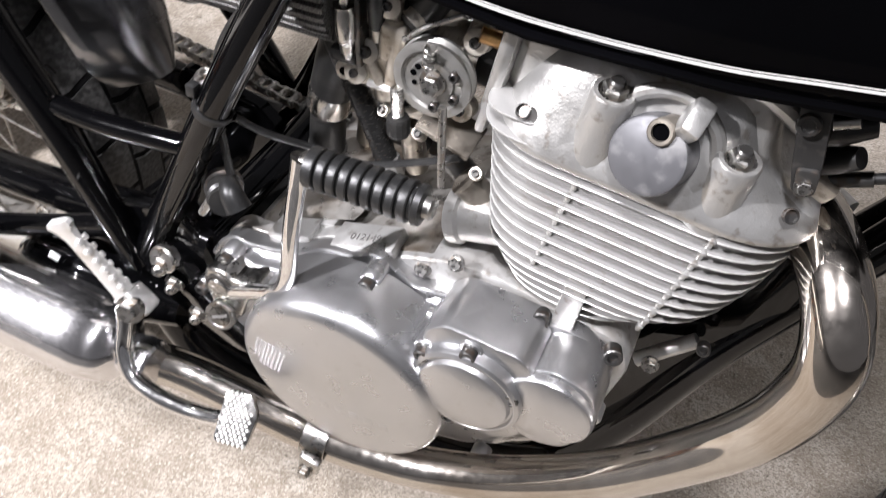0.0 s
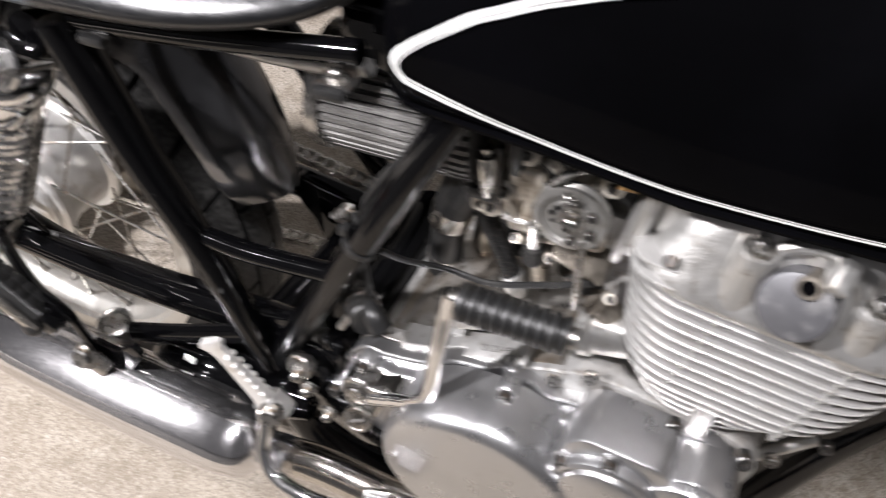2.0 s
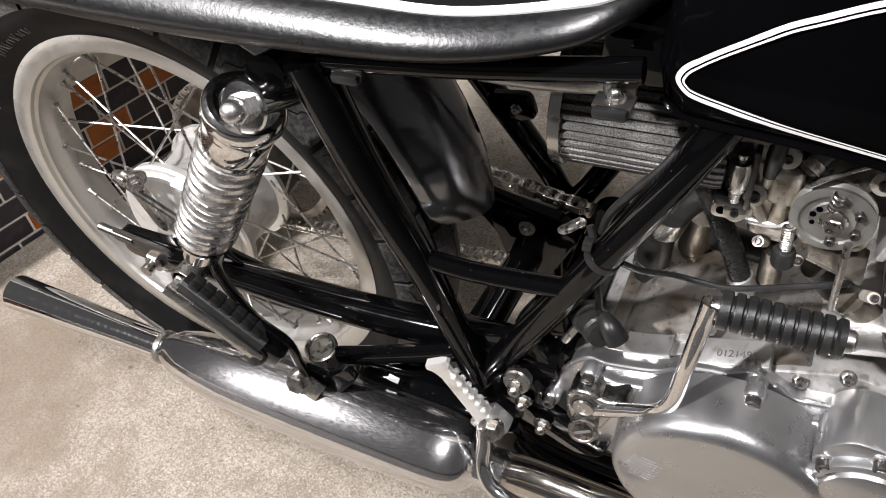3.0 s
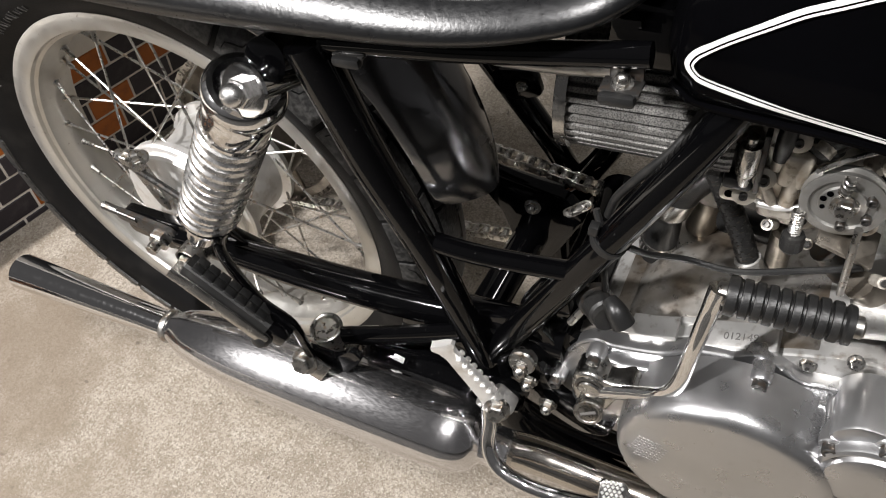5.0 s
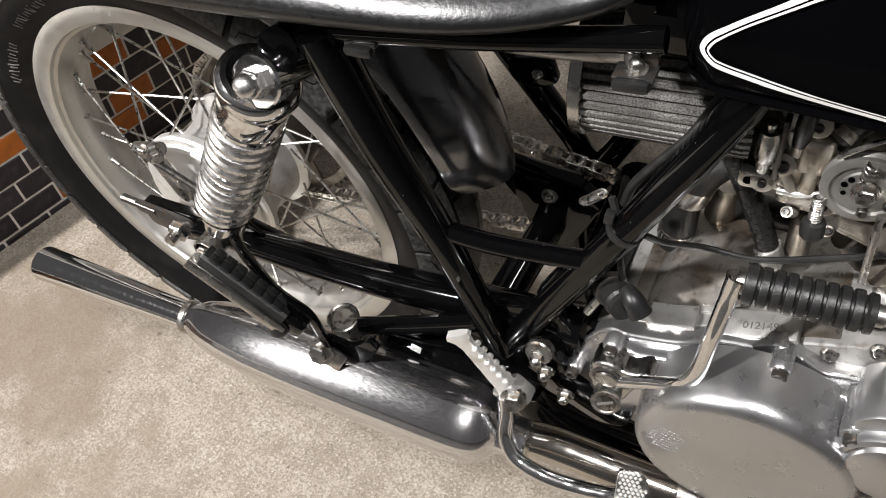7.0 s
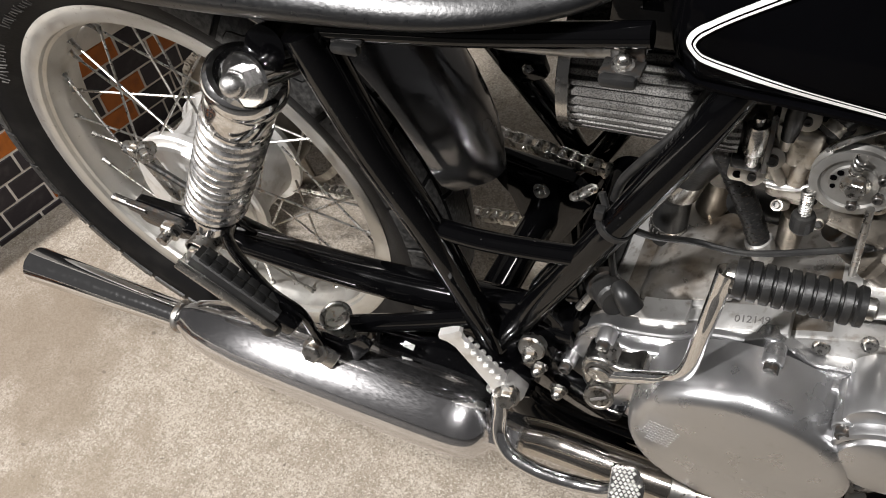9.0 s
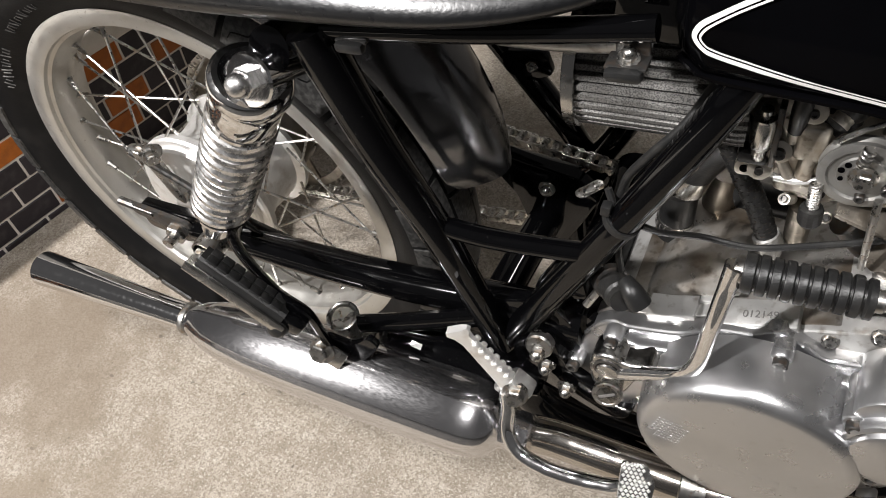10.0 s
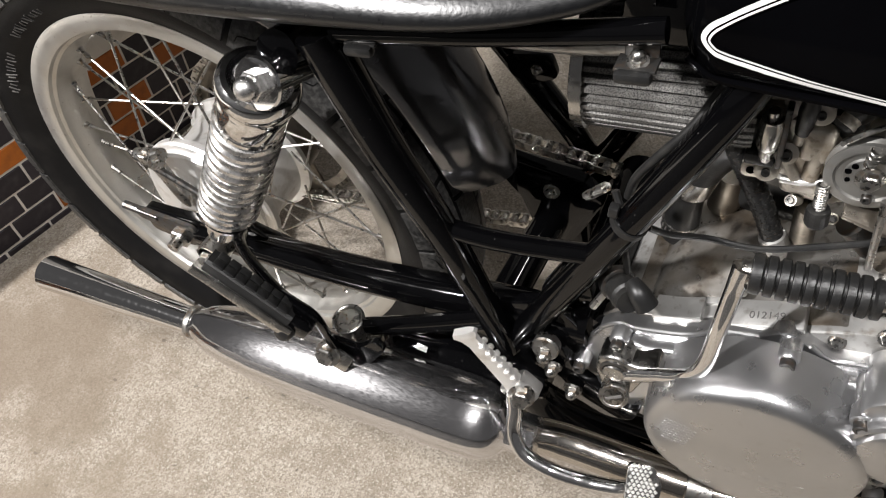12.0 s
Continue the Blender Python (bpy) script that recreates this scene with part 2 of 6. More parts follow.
DARK_GROUND = material("unseen_dark_ground", (0.048, 0.046, 0.043), 0.85, specular=0.25, relief=[(150, 0.003), (600, 0.0015)], spots=[(3, 0.45, 0.7, (0.07, 0.066, 0.06), 0.6), (300, 0.55, 0.7, (0.13, 0.12, 0.11), 0.6)])
BRASS = material("amber_brass", (0.62, 0.38, 0.16), 0.35, 0.9, spots=[(120, 0.5, 0.7, (0.3, 0.17, 0.08), 0.6)])
# Dark grey that paints the shade inside stamped digits and slots
ENGRAVED_SHADE = material("engraved_shadow_grey", (0.11, 0.105, 0.10), 0.6, spots=[(200, 0.5, 0.7, (0.2, 0.19, 0.18), 0.5)])


GAUZE = material("grey_filter_gauze", (0.20, 0.195, 0.185), 0.55, 0.3, relief=[(900, 0.0002)],
                 spots=[(950, 0.46, 0.58, (0.03, 0.029, 0.028), 0.85), (40, 0.45, 0.7, (0.07, 0.065, 0.06), 0.6)])


# ---- shaping helpers ----
def finish(bm, name, mat, angle=35):
    bmesh.ops.recalc_face_normals(bm, faces=bm.faces)
    me = bpy.data.meshes.new(name)
    bm.to_mesh(me)
    bm.free()
    me.materials.append(mat)
    me.polygons.foreach_set("use_smooth", [True] * len(me.polygons))
    me.set_sharp_from_angle(angle=radians(angle))
    return me


def part(name, bm, mat, parent, label="", angle=35):
    """One mesh object under a thing or a part."""
    me = bm if isinstance(bm, bpy.types.Mesh) else finish(bm, name, mat, angle)
    if parent and parent.parent and parent.parent.parent:
        parent = parent.parent
    ob = new(name, me)
    ob.parent = parent
    if label:
        tagged(ob, label)
    return ob


def thing(name, label, category, group="", kind=""):
    return tagged(new(name), label, category, group, kind)


def towards(p, d):
    """A pose at p whose z axis is d."""
    return Matrix.Translation(p) @ Vector(d).to_track_quat("Z", "Y").to_matrix().to_4x4()


def along(p, d, up):
    """A pose at p whose z axis is d and whose y axis leans towards up."""
    d = Vector(d).normalized()
    y = (Vector(up) - d * d.dot(Vector(up))).normalized()
    x = y.cross(d)
    return Matrix(((x.x, y.x, d.x, p[0]), (x.y, y.y, d.y, p[1]), (x.z, y.z, d.z, p[2]), (0, 0, 0, 1)))


def lathe(profile, m, seg=32, bm=None, closed=False, wobble=0.0):
    """Turn a profile of (radius, height) round the z axis of m."""
    bm = bm or bmesh.new()
    rings = []
    for r, h in profile:
        if r < 1e-6:
            rings.append([bm.verts.new(m @ Vector((0, 0, h)))])
        else:
            rings.append([bm.verts.new(m @ Vector((r * math.cos(a), r * math.sin(a), h))) for a in (math.tau * k / seg for k in range(seg))])
    pairs = list(zip(rings, rings[1:])) + ([(rings[-1], rings[0])] if closed else [])
    for a, b in pairs:
        for k in range(seg):
            j = (k + 1) % seg
            vs = [a[k % len(a)], a[j % len(a)], b[j % len(b)], b[k % len(b)]]
            vs = list(dict.fromkeys(vs))
            if len(vs) > 2:
                bm.faces.new(vs)
    if not closed:
        for ring in (rings[0], rings[-1]):
            if len(ring) > 2:
                bm.faces.new(ring)
    return bm


def spline(pts, n=8):
    """A smooth line through the points (Catmull-Rom)."""
    p = [Vector(q) for q in pts]
    p = [2 * p[0] - p[1], *p, 2 * p[-1] - p[-2]]
    out = []
    for a, b, c, d in zip(p, p[1:], p[2:], p[3:]):
        for k in range(n):
            t = k / n
            out.append(0.5 * (2 * b + (c - a) * t + (2 * a - 5 * b + 4 * c - d) * t * t + (3 * b - a - 3 * c + d) * t ** 3))
    return out + [p[-2]]


def tube(pts, r, seg=14, bm=None, smooth=True, n=8, flat=1.0, side=None):
    """A round (or flattened) tube along the points. r: one radius or one for each point."""
    bm = bm or bmesh.new()
    line = spline(pts, n) if smooth and len(pts) > 2 else [Vector(q) for q in pts]
    radii = r if isinstance(r, (list, tuple)) else [r] * len(pts)
    radii = [float(v) for v in np.interp(np.linspace(0, 1, len(line)), np.linspace(0, 1, len(radii)), radii)]
    tang = [(line[min(k + 1, len(line) - 1)] - line[max(k - 1, 0)]).normalized() for k in range(len(line))]
    up = Vector(side) if side else (Vector((0, 1, 0)) if abs(tang[0].y) < 0.9 else Vector((1, 0, 0)))
    rings = []
    for p, t, rad in zip(line, tang, radii):
        up = (up - t * up.dot(t)).normalized()
        right = t.cross(up)
        rings.append([bm.verts.new(p + rad * (math.cos(a) * up * flat + math.sin(a) * right)) for a in (math.tau * k / seg for k in range(seg))])
    for a, b in zip(rings, rings[1:]):
        for k in range(seg):
            bm.faces.new((a[k], a[(k + 1) % seg], b[(k + 1) % seg], b[k]))
    bm.faces.new(rings[0])
    bm.faces.new(rings[-1])
    return bm


def rounded(points, radii, n=5):
    """A polygon with its corners rounded."""
    out = []
    for k, p in enumerate(points):
        r = radii[k] if isinstance(radii, (list, tuple)) else radii
        p, a, b = Vector(p), Vector(points[k - 1]), Vector(points[(k + 1) % len(points)])
        r = min(r, (a - p).length * 0.45, (b - p).length * 0.45)
        s, e = p + (a - p).normalized() * r, p + (b - p).normalized() * r
        for j in range(n + 1):
            t = j / n
            out.append((1 - t) ** 2 * s + 2 * t * (1 - t) * p + t * t * e)
    return out


def prism(outline, y0, y1, bevel=0.002, bm=None, steps=2, m=None):
    """An outline of (x, z) drawn from y0 to y1, with the edges of the y1 face rounded."""
    bm = bm or bmesh.new()
    m = m or Matrix()
    c = sum((Vector(p) for p in outline), Vector((0, 0))) / len(outline)
    size = sum((Vector(p) - c).length for p in outline) / len(outline)
    sign = 1 if y1 > y0 else -1
    levels = [(y0, 1.0)]
    for k in range(steps + 1):
        a = math.pi / 2 * k / steps
        levels.append((y1 - sign * bevel * (1 - math.sin(a)), 1 - bevel / size * (1 - math.cos(a))))
    rings = [[bm.verts.new(m @ Vector((c.x + (p[0] - c.x) * s, y, c.y + (p[1] - c.y) * s))) for p in outline] for y, s in levels]
    for a, b in zip(rings, rings[1:]):
        for k in range(len(a)):
            j = (k + 1) % len(a)
            bm.faces.new((a[k], a[j], b[j], b[k]))
    bm.faces.new(rings[0])
    bm.faces.new(rings[-1])
    return bm


def block(size, m=None, bevel=0.002, bm=None, segments=2):
    """A box with rounded edges."""
    own = bmesh.new()
    bmesh.ops.create_cube(own, size=1.0)
    bmesh.ops.scale(own, vec=size, verts=own.verts)
    if bevel:
        bmesh.ops.bevel(own, geom=list(own.edges), offset=bevel, segments=segments, affect="EDGES", profile=0.5)
    if m:
        own.transform(m)
    if bm is None:
        return own
    me = bpy.data.meshes.new("temp")
    own.to_mesh(me)
    own.free()
    bm.from_mesh(me)
    bpy.data.meshes.remove(me)
    return bm


def loft(sections, bm=None, caps=True):
    """Skin equal rings of points."""
    bm = bm or bmesh.new()
    rings = [[bm.verts.new(p) for p in ring] for ring in sections]
    for a, b in zip(rings, rings[1:]):
        for k in range(len(a)):
            j = (k + 1) % len(a)
            bm.faces.new((a[k], a[j], b[j], b[k]))
    if caps:
        bm.faces.new(rings[0])
        bm.faces.new(rings[-1])
    return bm


def bolt_mesh(kind, r=0.006, h=0.006):
    """A fastener whose head points along +z: hex, socket or dome."""
    if kind == "socket":
        bm = lathe([(r, -0.004), (r, h - 0.0008), (r - 0.0008, h), (r * 0.58, h), (r * 0.55, h * 0.4), (0, h * 0.4)], Matrix(), 18)
        return finish(bm, "socket_bolt", DARK_STEEL)
    if kind == "dome":
        bm = lathe([(r * 1.45, -0.003), (r * 1.45, 0), (r * 1.15, 0)], Matrix(), 20)
        lathe([(r * 1.1, 0), (r * 1.1, h * 0.6), (r * 0.98, h * 0.7)], Matrix(), 6, bm)
        lathe([(r * 0.9, h * 0.6), (r * 0.85, h), (r * 0.6, h * 1.4), (r * 0.3, h * 1.55), (0, h * 1.6)], Matrix(), 18, bm)
        return finish(bm, "dome_nut", STEEL)
    bm = lathe([(r * 1.5, -0.003), (r * 1.5, 0), (r * 1.1, 0.0002)], Matrix(), 20)
    lathe([(r * 1.1, 0), (r * 1.1, h * 0.85), (r * 0.95, h), (0, h)], Matrix(), 6, bm)
    return finish(bm, "hex_bolt", STEEL)


HEX, SOCKET, DOME = bolt_mesh("hex"), bolt_mesh("socket"), bolt_mesh("dome")


def bolt(parent, place, d=(0, -1, 0), mesh=None, scale=1.0, name="bolt"):
    ob = new(name, mesh or HEX)
    ob.parent = parent.parent if parent.parent and parent.parent.parent else parent
    ob.matrix_local = towards(place, d) @ Matrix.Scale(scale, 4)
    return ob


# ---- ground and low wall ----
def ground():
    # unseen dark sheet, added so that the chrome reflects less pale ground
    bm = bmesh.new()
    bmesh.ops.create_grid(bm, x_segments=40, y_segments=40, size=60.0)
    ob = new("ground", finish(bm, "ground", DARK_GROUND))
    tagged(ob, "unseen dark ground beyond the slab, added to darken reflections in the chrome", "ground", kind="structure")
    bm = block((7.0, 4.4, 0.10), Matrix.Translation((0.6, 1.42, -0.044)), 0.004)
    ob = new("pavement", finish(bm, "pavement", CONCRETE))
    return tagged(ob, "rough stained beige concrete slab under the motorcycle", "pavement", kind="structure")


ground()


# Out of view: a wall added to give the chrome something lit to mirror
def unseen_wall(name, y):
    bm = block((10.0, 0.15, 2.6), Matrix.Translation((0.5, y, 1.3)), 0)
    tagged(new(name, finish(bm, name, STUCCO)), "plain grey stucco wall, unseen, added for the chrome to reflect", "wall", kind="structure")


unseen_wall("wall_north", 3.6)
# Added beyond the view as a pale band for the tailpipe to reflect
bm = block((0.15, 3.2, 3.0), Matrix.Translation((-1.85, 2.2, 1.5)), 0)
tagged(new("wall_house", finish(bm, "wall_house", STUCCO)), "plain grey stucco wall, unseen, added as a pale reflection in the chrome", "wall", kind="structure")

WALL = Matrix.Translation((0, 0, 0)) @ pose(0, 0, 0, 0, 0, 77) @ Matrix.Translation((0, 0.47, 0))
# in WALL's own axes x runs along the wall, y into it, z up
COURSE, LENGTH, JOINT, TOP = 0.0415, 0.084, 0.0042, 0.2275

# ---- motorcycle ----
BIKE = thing("motorcycle", "black and chrome single-cylinder road motorcycle standing on concrete", "motorcycle")
AXLE = Vector((0, 0, 0.318))


MARKING = material("worn_grey_marking", (0.13, 0.126, 0.12), 0.6, spots=[(90, 0.4, 0.6, (0.03, 0.03, 0.03), 0.8)])


def wheel(at, name, label, hub):
    m = pose(*at, 90)
    side = [(0.2400, 0.0290), (0.2440, 0.0320), (0.2460, 0.0345), (0.2440, 0.0352), (0.2290, 0.0340), (0.2255, 0.0320), (0.2240, 0.0275), (0.2205, 0.0250), (0.2195, 0.0170), (0.2150, 0.0090), (0.2140, 0.004)]
    bm = lathe(side + [(r, -h) for r, h in reversed(side)] + [(0.2270, -0.016), (0.2270, 0.016)], m, 128, closed=True)
    rim = part("rim", bm, RIM_ALLOY, None, "dull grey alloy rim", 28)
    rim.parent = BIKE
    root = rim
    root.name = name
    root["label"] = label
    prof = [(0.2345, 0.026), (0.2455, 0.0335), (0.2540, 0.0385), (0.2620, 0.0440), (0.2720, 0.0485), (0.2850, 0.0515), (0.3000, 0.0495), (0.3100, 0.0425), (0.3170, 0.030), (0.3205, 0.015), (0.3215, 0)]
    prof = prof + [(r, -h) for r, h in reversed(prof[:-1])]
    bm = lathe(prof, m, 144, closed=True)
    part("tyre", bm, TYRE, root, "black rubber tyre with moulded sidewall", 40)
    # tread blocks with grooves between them
    bm = bmesh.new()
    count = 32
    crown = [0, 0.015, 0.030, 0.0425, 0.0495, 0.0517]
    radius = [0.3215, 0.3205, 0.3170, 0.3100, 0.300, 0.2845]
    sipes = bmesh.new()
    for k in range(count):
        a0 = math.tau * k / count
        for lane, hs in enumerate(((-0.0523, -0.0517, -0.0495, -0.0425, -0.030, -0.019), (-0.0155, -0.005, 0.005, 0.0155), (0.019, 0.030, 0.0425, 0.0495, 0.0517, 0.0523))):
            rows = []
            for h in hs:
                rr = float(np.interp(abs(h), crown, radius))
                out = Vector((1, 0.0)) if abs(h) < 0.029 else Vector((0.75, 0.66)) if abs(h) < 0.046 else Vector((0.35, 0.94))
                lift = -0.001 if abs(h) > 0.052 else 0.0022
                side = 1 if h > 0 else -1
                row = []
                for e, up in ((0.045, -0.003), (0.055, lift), (0.28, lift), (0.5, lift), (0.72, lift), (0.945, lift), (0.955, -0.003)):
                    a = a0 + (e + 0.5 * (lane % 2) + 0.10 * math.sin(abs(h) * 90)) * math.tau / count
                    q = rr + up * out.x
                    row.append(bm.verts.new(m @ Vector((q * math.cos(a), q * math.sin(a), h + side * up * out.y))))
                rows.append(row)
            for r0, r1 in zip(rows, rows[1:]):
                for j in range(6):
                    bm.faces.new((r0[j], r0[j + 1], r1[j + 1], r1[j]))
        # wavy cut across each shoulder block, its shade drawn as a raised dark strip
        for side in (-1, 1):
            line = []
            for j in range(9):
                u = j / 8
                h = 0.0430 + 0.0075 * u
                rr = float(np.interp(h, crown, radius))
                a = a0 + (0.30 + 0.42 * u + 0.05 * math.sin(u * 9)) * math.tau / count
                out = Vector((0.75, 0.66)) if h < 0.046 else Vector((0.42, 0.91))
                line.append(m @ Vector(((rr + 0.0020 * out.x) * math.cos(a), (rr + 0.0020 * out.x) * math.sin(a), side * (h + 0.0020 * out.y))))
            tube(line, 0.0008, 5, sipes, smooth=False)
    part("tread", bm, TREAD, root, "dusty grey block tread", 30)
    tagged(part("sipe", sipes, TYRE, root), "raised dark strips for the shade in wavy cuts of the shoulder blocks", kind="stuff")
    # moulded lettering too small to read, as short raised bars
    rnd = random.Random(4)
    for base, spread, count, r0 in ((2.05, 0.32, 13, 0.263), (2.50, 0.30, 12, 0.263)) if hub else ():
        for k in range(count):
            ang = base + spread * (k / count) + rnd.uniform(-0.003, 0.003)
            tall = rnd.uniform(0.006, 0.012)
            q = m @ Matrix.Rotation(ang, 4, "Z") @ Matrix.Translation((r0, 0, 0.0446)) @ Matrix.Rotation(radians(-29), 4, "Y")
            part("sidewall_bar", block((tall, 0.0010 + 0.0006 * rnd.random(), 0.0012), q @ Matrix.Rotation(rnd.uniform(-0.3, 0.3), 4, "Z"), 0), MARKING, root)
    # hub
    if hub:
        bm = lathe([(0.018, -0.060), (0.062, -0.058), (0.078, -0.050), (0.084, -0.046), (0.084, -0.040), (0.074, -0.036), (0.070, 0.0), (0.078, 0.028),
                    (0.088, 0.032), (0.0885, 0.040), (0.086, 0.0425), (0.080, 0.043)], m, 72)
        part("hub", bm, BARE, root, "cast aluminium drum hub with spoke flanges", 30)
        bm = lathe([(0.0785, 0.041), (0.0785, 0.0475), (0.076, 0.050), (0.062, 0.053), (0.046, 0.0545), (0.030, 0.061), (0.026, 0.064), (0.018, 0.064)], m, 64)
        part("brake_plate", bm, BARE, root, "smooth aluminium brake plate", 30)
        bm = lathe([(0.100, -0.098), (0.1115, -0.098), (0.1115, -0.102), (0.100, -0.102)], m, 112, closed=True)
        for k in range(5):
            q = m @ Matrix.Rotation(math.tau * k / 5, 4, "Z") @ Matrix.Translation((0.080, 0, -0.100))
            block((0.056, 0.050, 0.0036), q, 0.0008, bm)
        lathe([(0.05, -0.098), (0.064, -0.098), (0.064, -0.102), (0.05, -0.102)], m, 48, bm, closed=True)
        for k in range(56):
            q = m @ Matrix.Rotation(math.tau * k / 56, 4, "Z") @ Matrix.Translation((0.114, 0, -0.100))
            block((0.006, 0.0045, 0.0036), q, 0.0008, bm)
        part("sprocket", bm, DARKENED_GRIME, root, "toothed rear sprocket in darkened oily metal", 30)
        bm = lathe([(0.064, -0.060), (0.066, -0.070), (0.066, -0.097), (0.05, -0.098)], m, 48)
        part("sprocket_carrier", bm, DARKENED_GRIME, root)
    else:
        bm = lathe([(0.012, -0.05), (0.05, -0.04), (0.05, -0.03), (0.03, -0.02), (0.03, 0.02), (0.05, 0.03), (0.05, 0.04), (0.012, 0.05)], m, 48)
        part("hub", bm, CAST, root)
    # spokes with nipples
    me_rods = []
    hub_r = 0.081 if hub else 0.046
    for k in range(36):
        out = 1 if k % 2 else -1
        pair = k // 2
        lead = 1 if pair % 2 else -1
        a_rim = math.tau * (k + 0.5) / 36
        a_hub = a_rim + lead * radians(42 if hub else 50)
        p = m @ Vector((hub_r * math.cos(a_hub), hub_r * math.sin(a_hub), out * 0.037 + 0.003 * lead))
        q = m @ Vector((0.2165 * math.cos(a_rim), 0.2165 * math.sin(a_rim), out * 0.004))
        bm = tube([p, q], 0.0015, 7)
        d = (q - p).normalized()
        tube([q - d * 0.017, q - d * 0.001], 0.0030, 8, bm)
        lathe([(0.003, -0.006), (0.0050, -0.001), (0.0058, 0.002)], towards(q, d), 8, bm)
        part("spoke", bm, STEEL, root, "", 40)
    return root


wheel(AXLE, "rear_wheel", "dull alloy spoked rear wheel with black block-tread tyre", True)
wheel(Vector((1.382, 0, 0.318)), "front_wheel", "spoked front wheel with black tyre", False)


# chain: a run of plates, pins and rollers round both sprockets
def chain():
    y, pitch = 0.095, 0.0127
    rear, front, rr, rf = Vector((0, 0.318)), Vector((0.505, 0.358)), 0.1133, 0.0386
    gap = front - rear
    tilt, lean = math.atan2(gap.y, gap.x), math.asin((rr - rf) / gap.length)
    up = tilt + math.pi / 2 - lean
    low = tilt - math.pi / 2 + lean
    line = []
    for k in range(40):
        a = up + (math.tau - (up - low)) * k / 39
        line.append(rear + rr * Vector((math.cos(a), math.sin(a))))
    for k in range(12):
        a = low + (up - low) * k / 11
        line.append(front + rf * Vector((math.cos(a), math.sin(a))))
    line.append(line[0])
    dist = np.r_[0, np.cumsum([(b - a).length for a, b in zip(line, line[1:])])]
    n = int(dist[-1] / pitch) // 2 * 2
    step = dist[-1] / n
    pts = [(float(np.interp(k * step, dist, [p.x for p in line])), float(np.interp(k * step, dist, [p.y for p in line]))) for k in range(n)]

    def plates(off, thick, length):
        bm = bmesh.new()
        for s in (-1, 1):
            shape = []
            for end in (0, 1):
                for j in range(7):
                    a = math.pi / 2 + math.pi * j / 6 + math.pi * end
                    shape.append((end * length + 0.0052 * math.cos(a), 0.0052 * math.sin(a) * (0.78 if j in (0, 6) else 1.0)))
            prism(shape, s * off - thick / 2, s * off + thick / 2, 0.0003, bm, 1)
            if off > 0.006:
                for end in (0, 1):
                    lathe([(0.0021, -0.0012), (0.0021, 0.0008), (0.0014, 0.0014), (0, 0.0014)], Matrix.Translation((end * length, s * (off + thick / 2), 0)) @ pose(0, 0, 0, 90 if s < 0 else -90), 8, bm)
            elif s > 0:
                for end in (0, 1):
                    lathe([(0.0042, -0.0042), (0.0042, 0.0042)], Matrix.Translation((end * length, 0, 0)) @ pose(0, 0, 0, 90), 10, bm)
        return finish(bm, "chain_link", CHAIN_STEEL, 30)

    outer, inner = plates(0.0076, 0.0015, step), plates(0.0055, 0.0015, step)
    root = part("drive_chain", tube([(0.505, y - 0.03, 0.358), (0.505, y + 0.01, 0.358)], 0.012, 20), DARK_STEEL, BIKE, "oily steel roller drive chain on its front sprocket shaft")
    for k, (a, b) in enumerate(zip(pts, pts[1:] + pts[:1])):
        ob = new("chain_link", outer if k % 2 else inner)
        ob.parent = root
        ob.matrix_local = pose(a[0], y, a[1], 0, -math.degrees(math.atan2(b[1] - a[1], b[0] - a[0])), 0)
    bm = lathe([(0.0, -0.002), (0.036, -0.002), (0.036, 0.002), (0.0, 0.002)], pose(0.505, y, 0.358, 90), 40)
    part("front_sprocket", bm, DARK_STEEL, root)


chain()


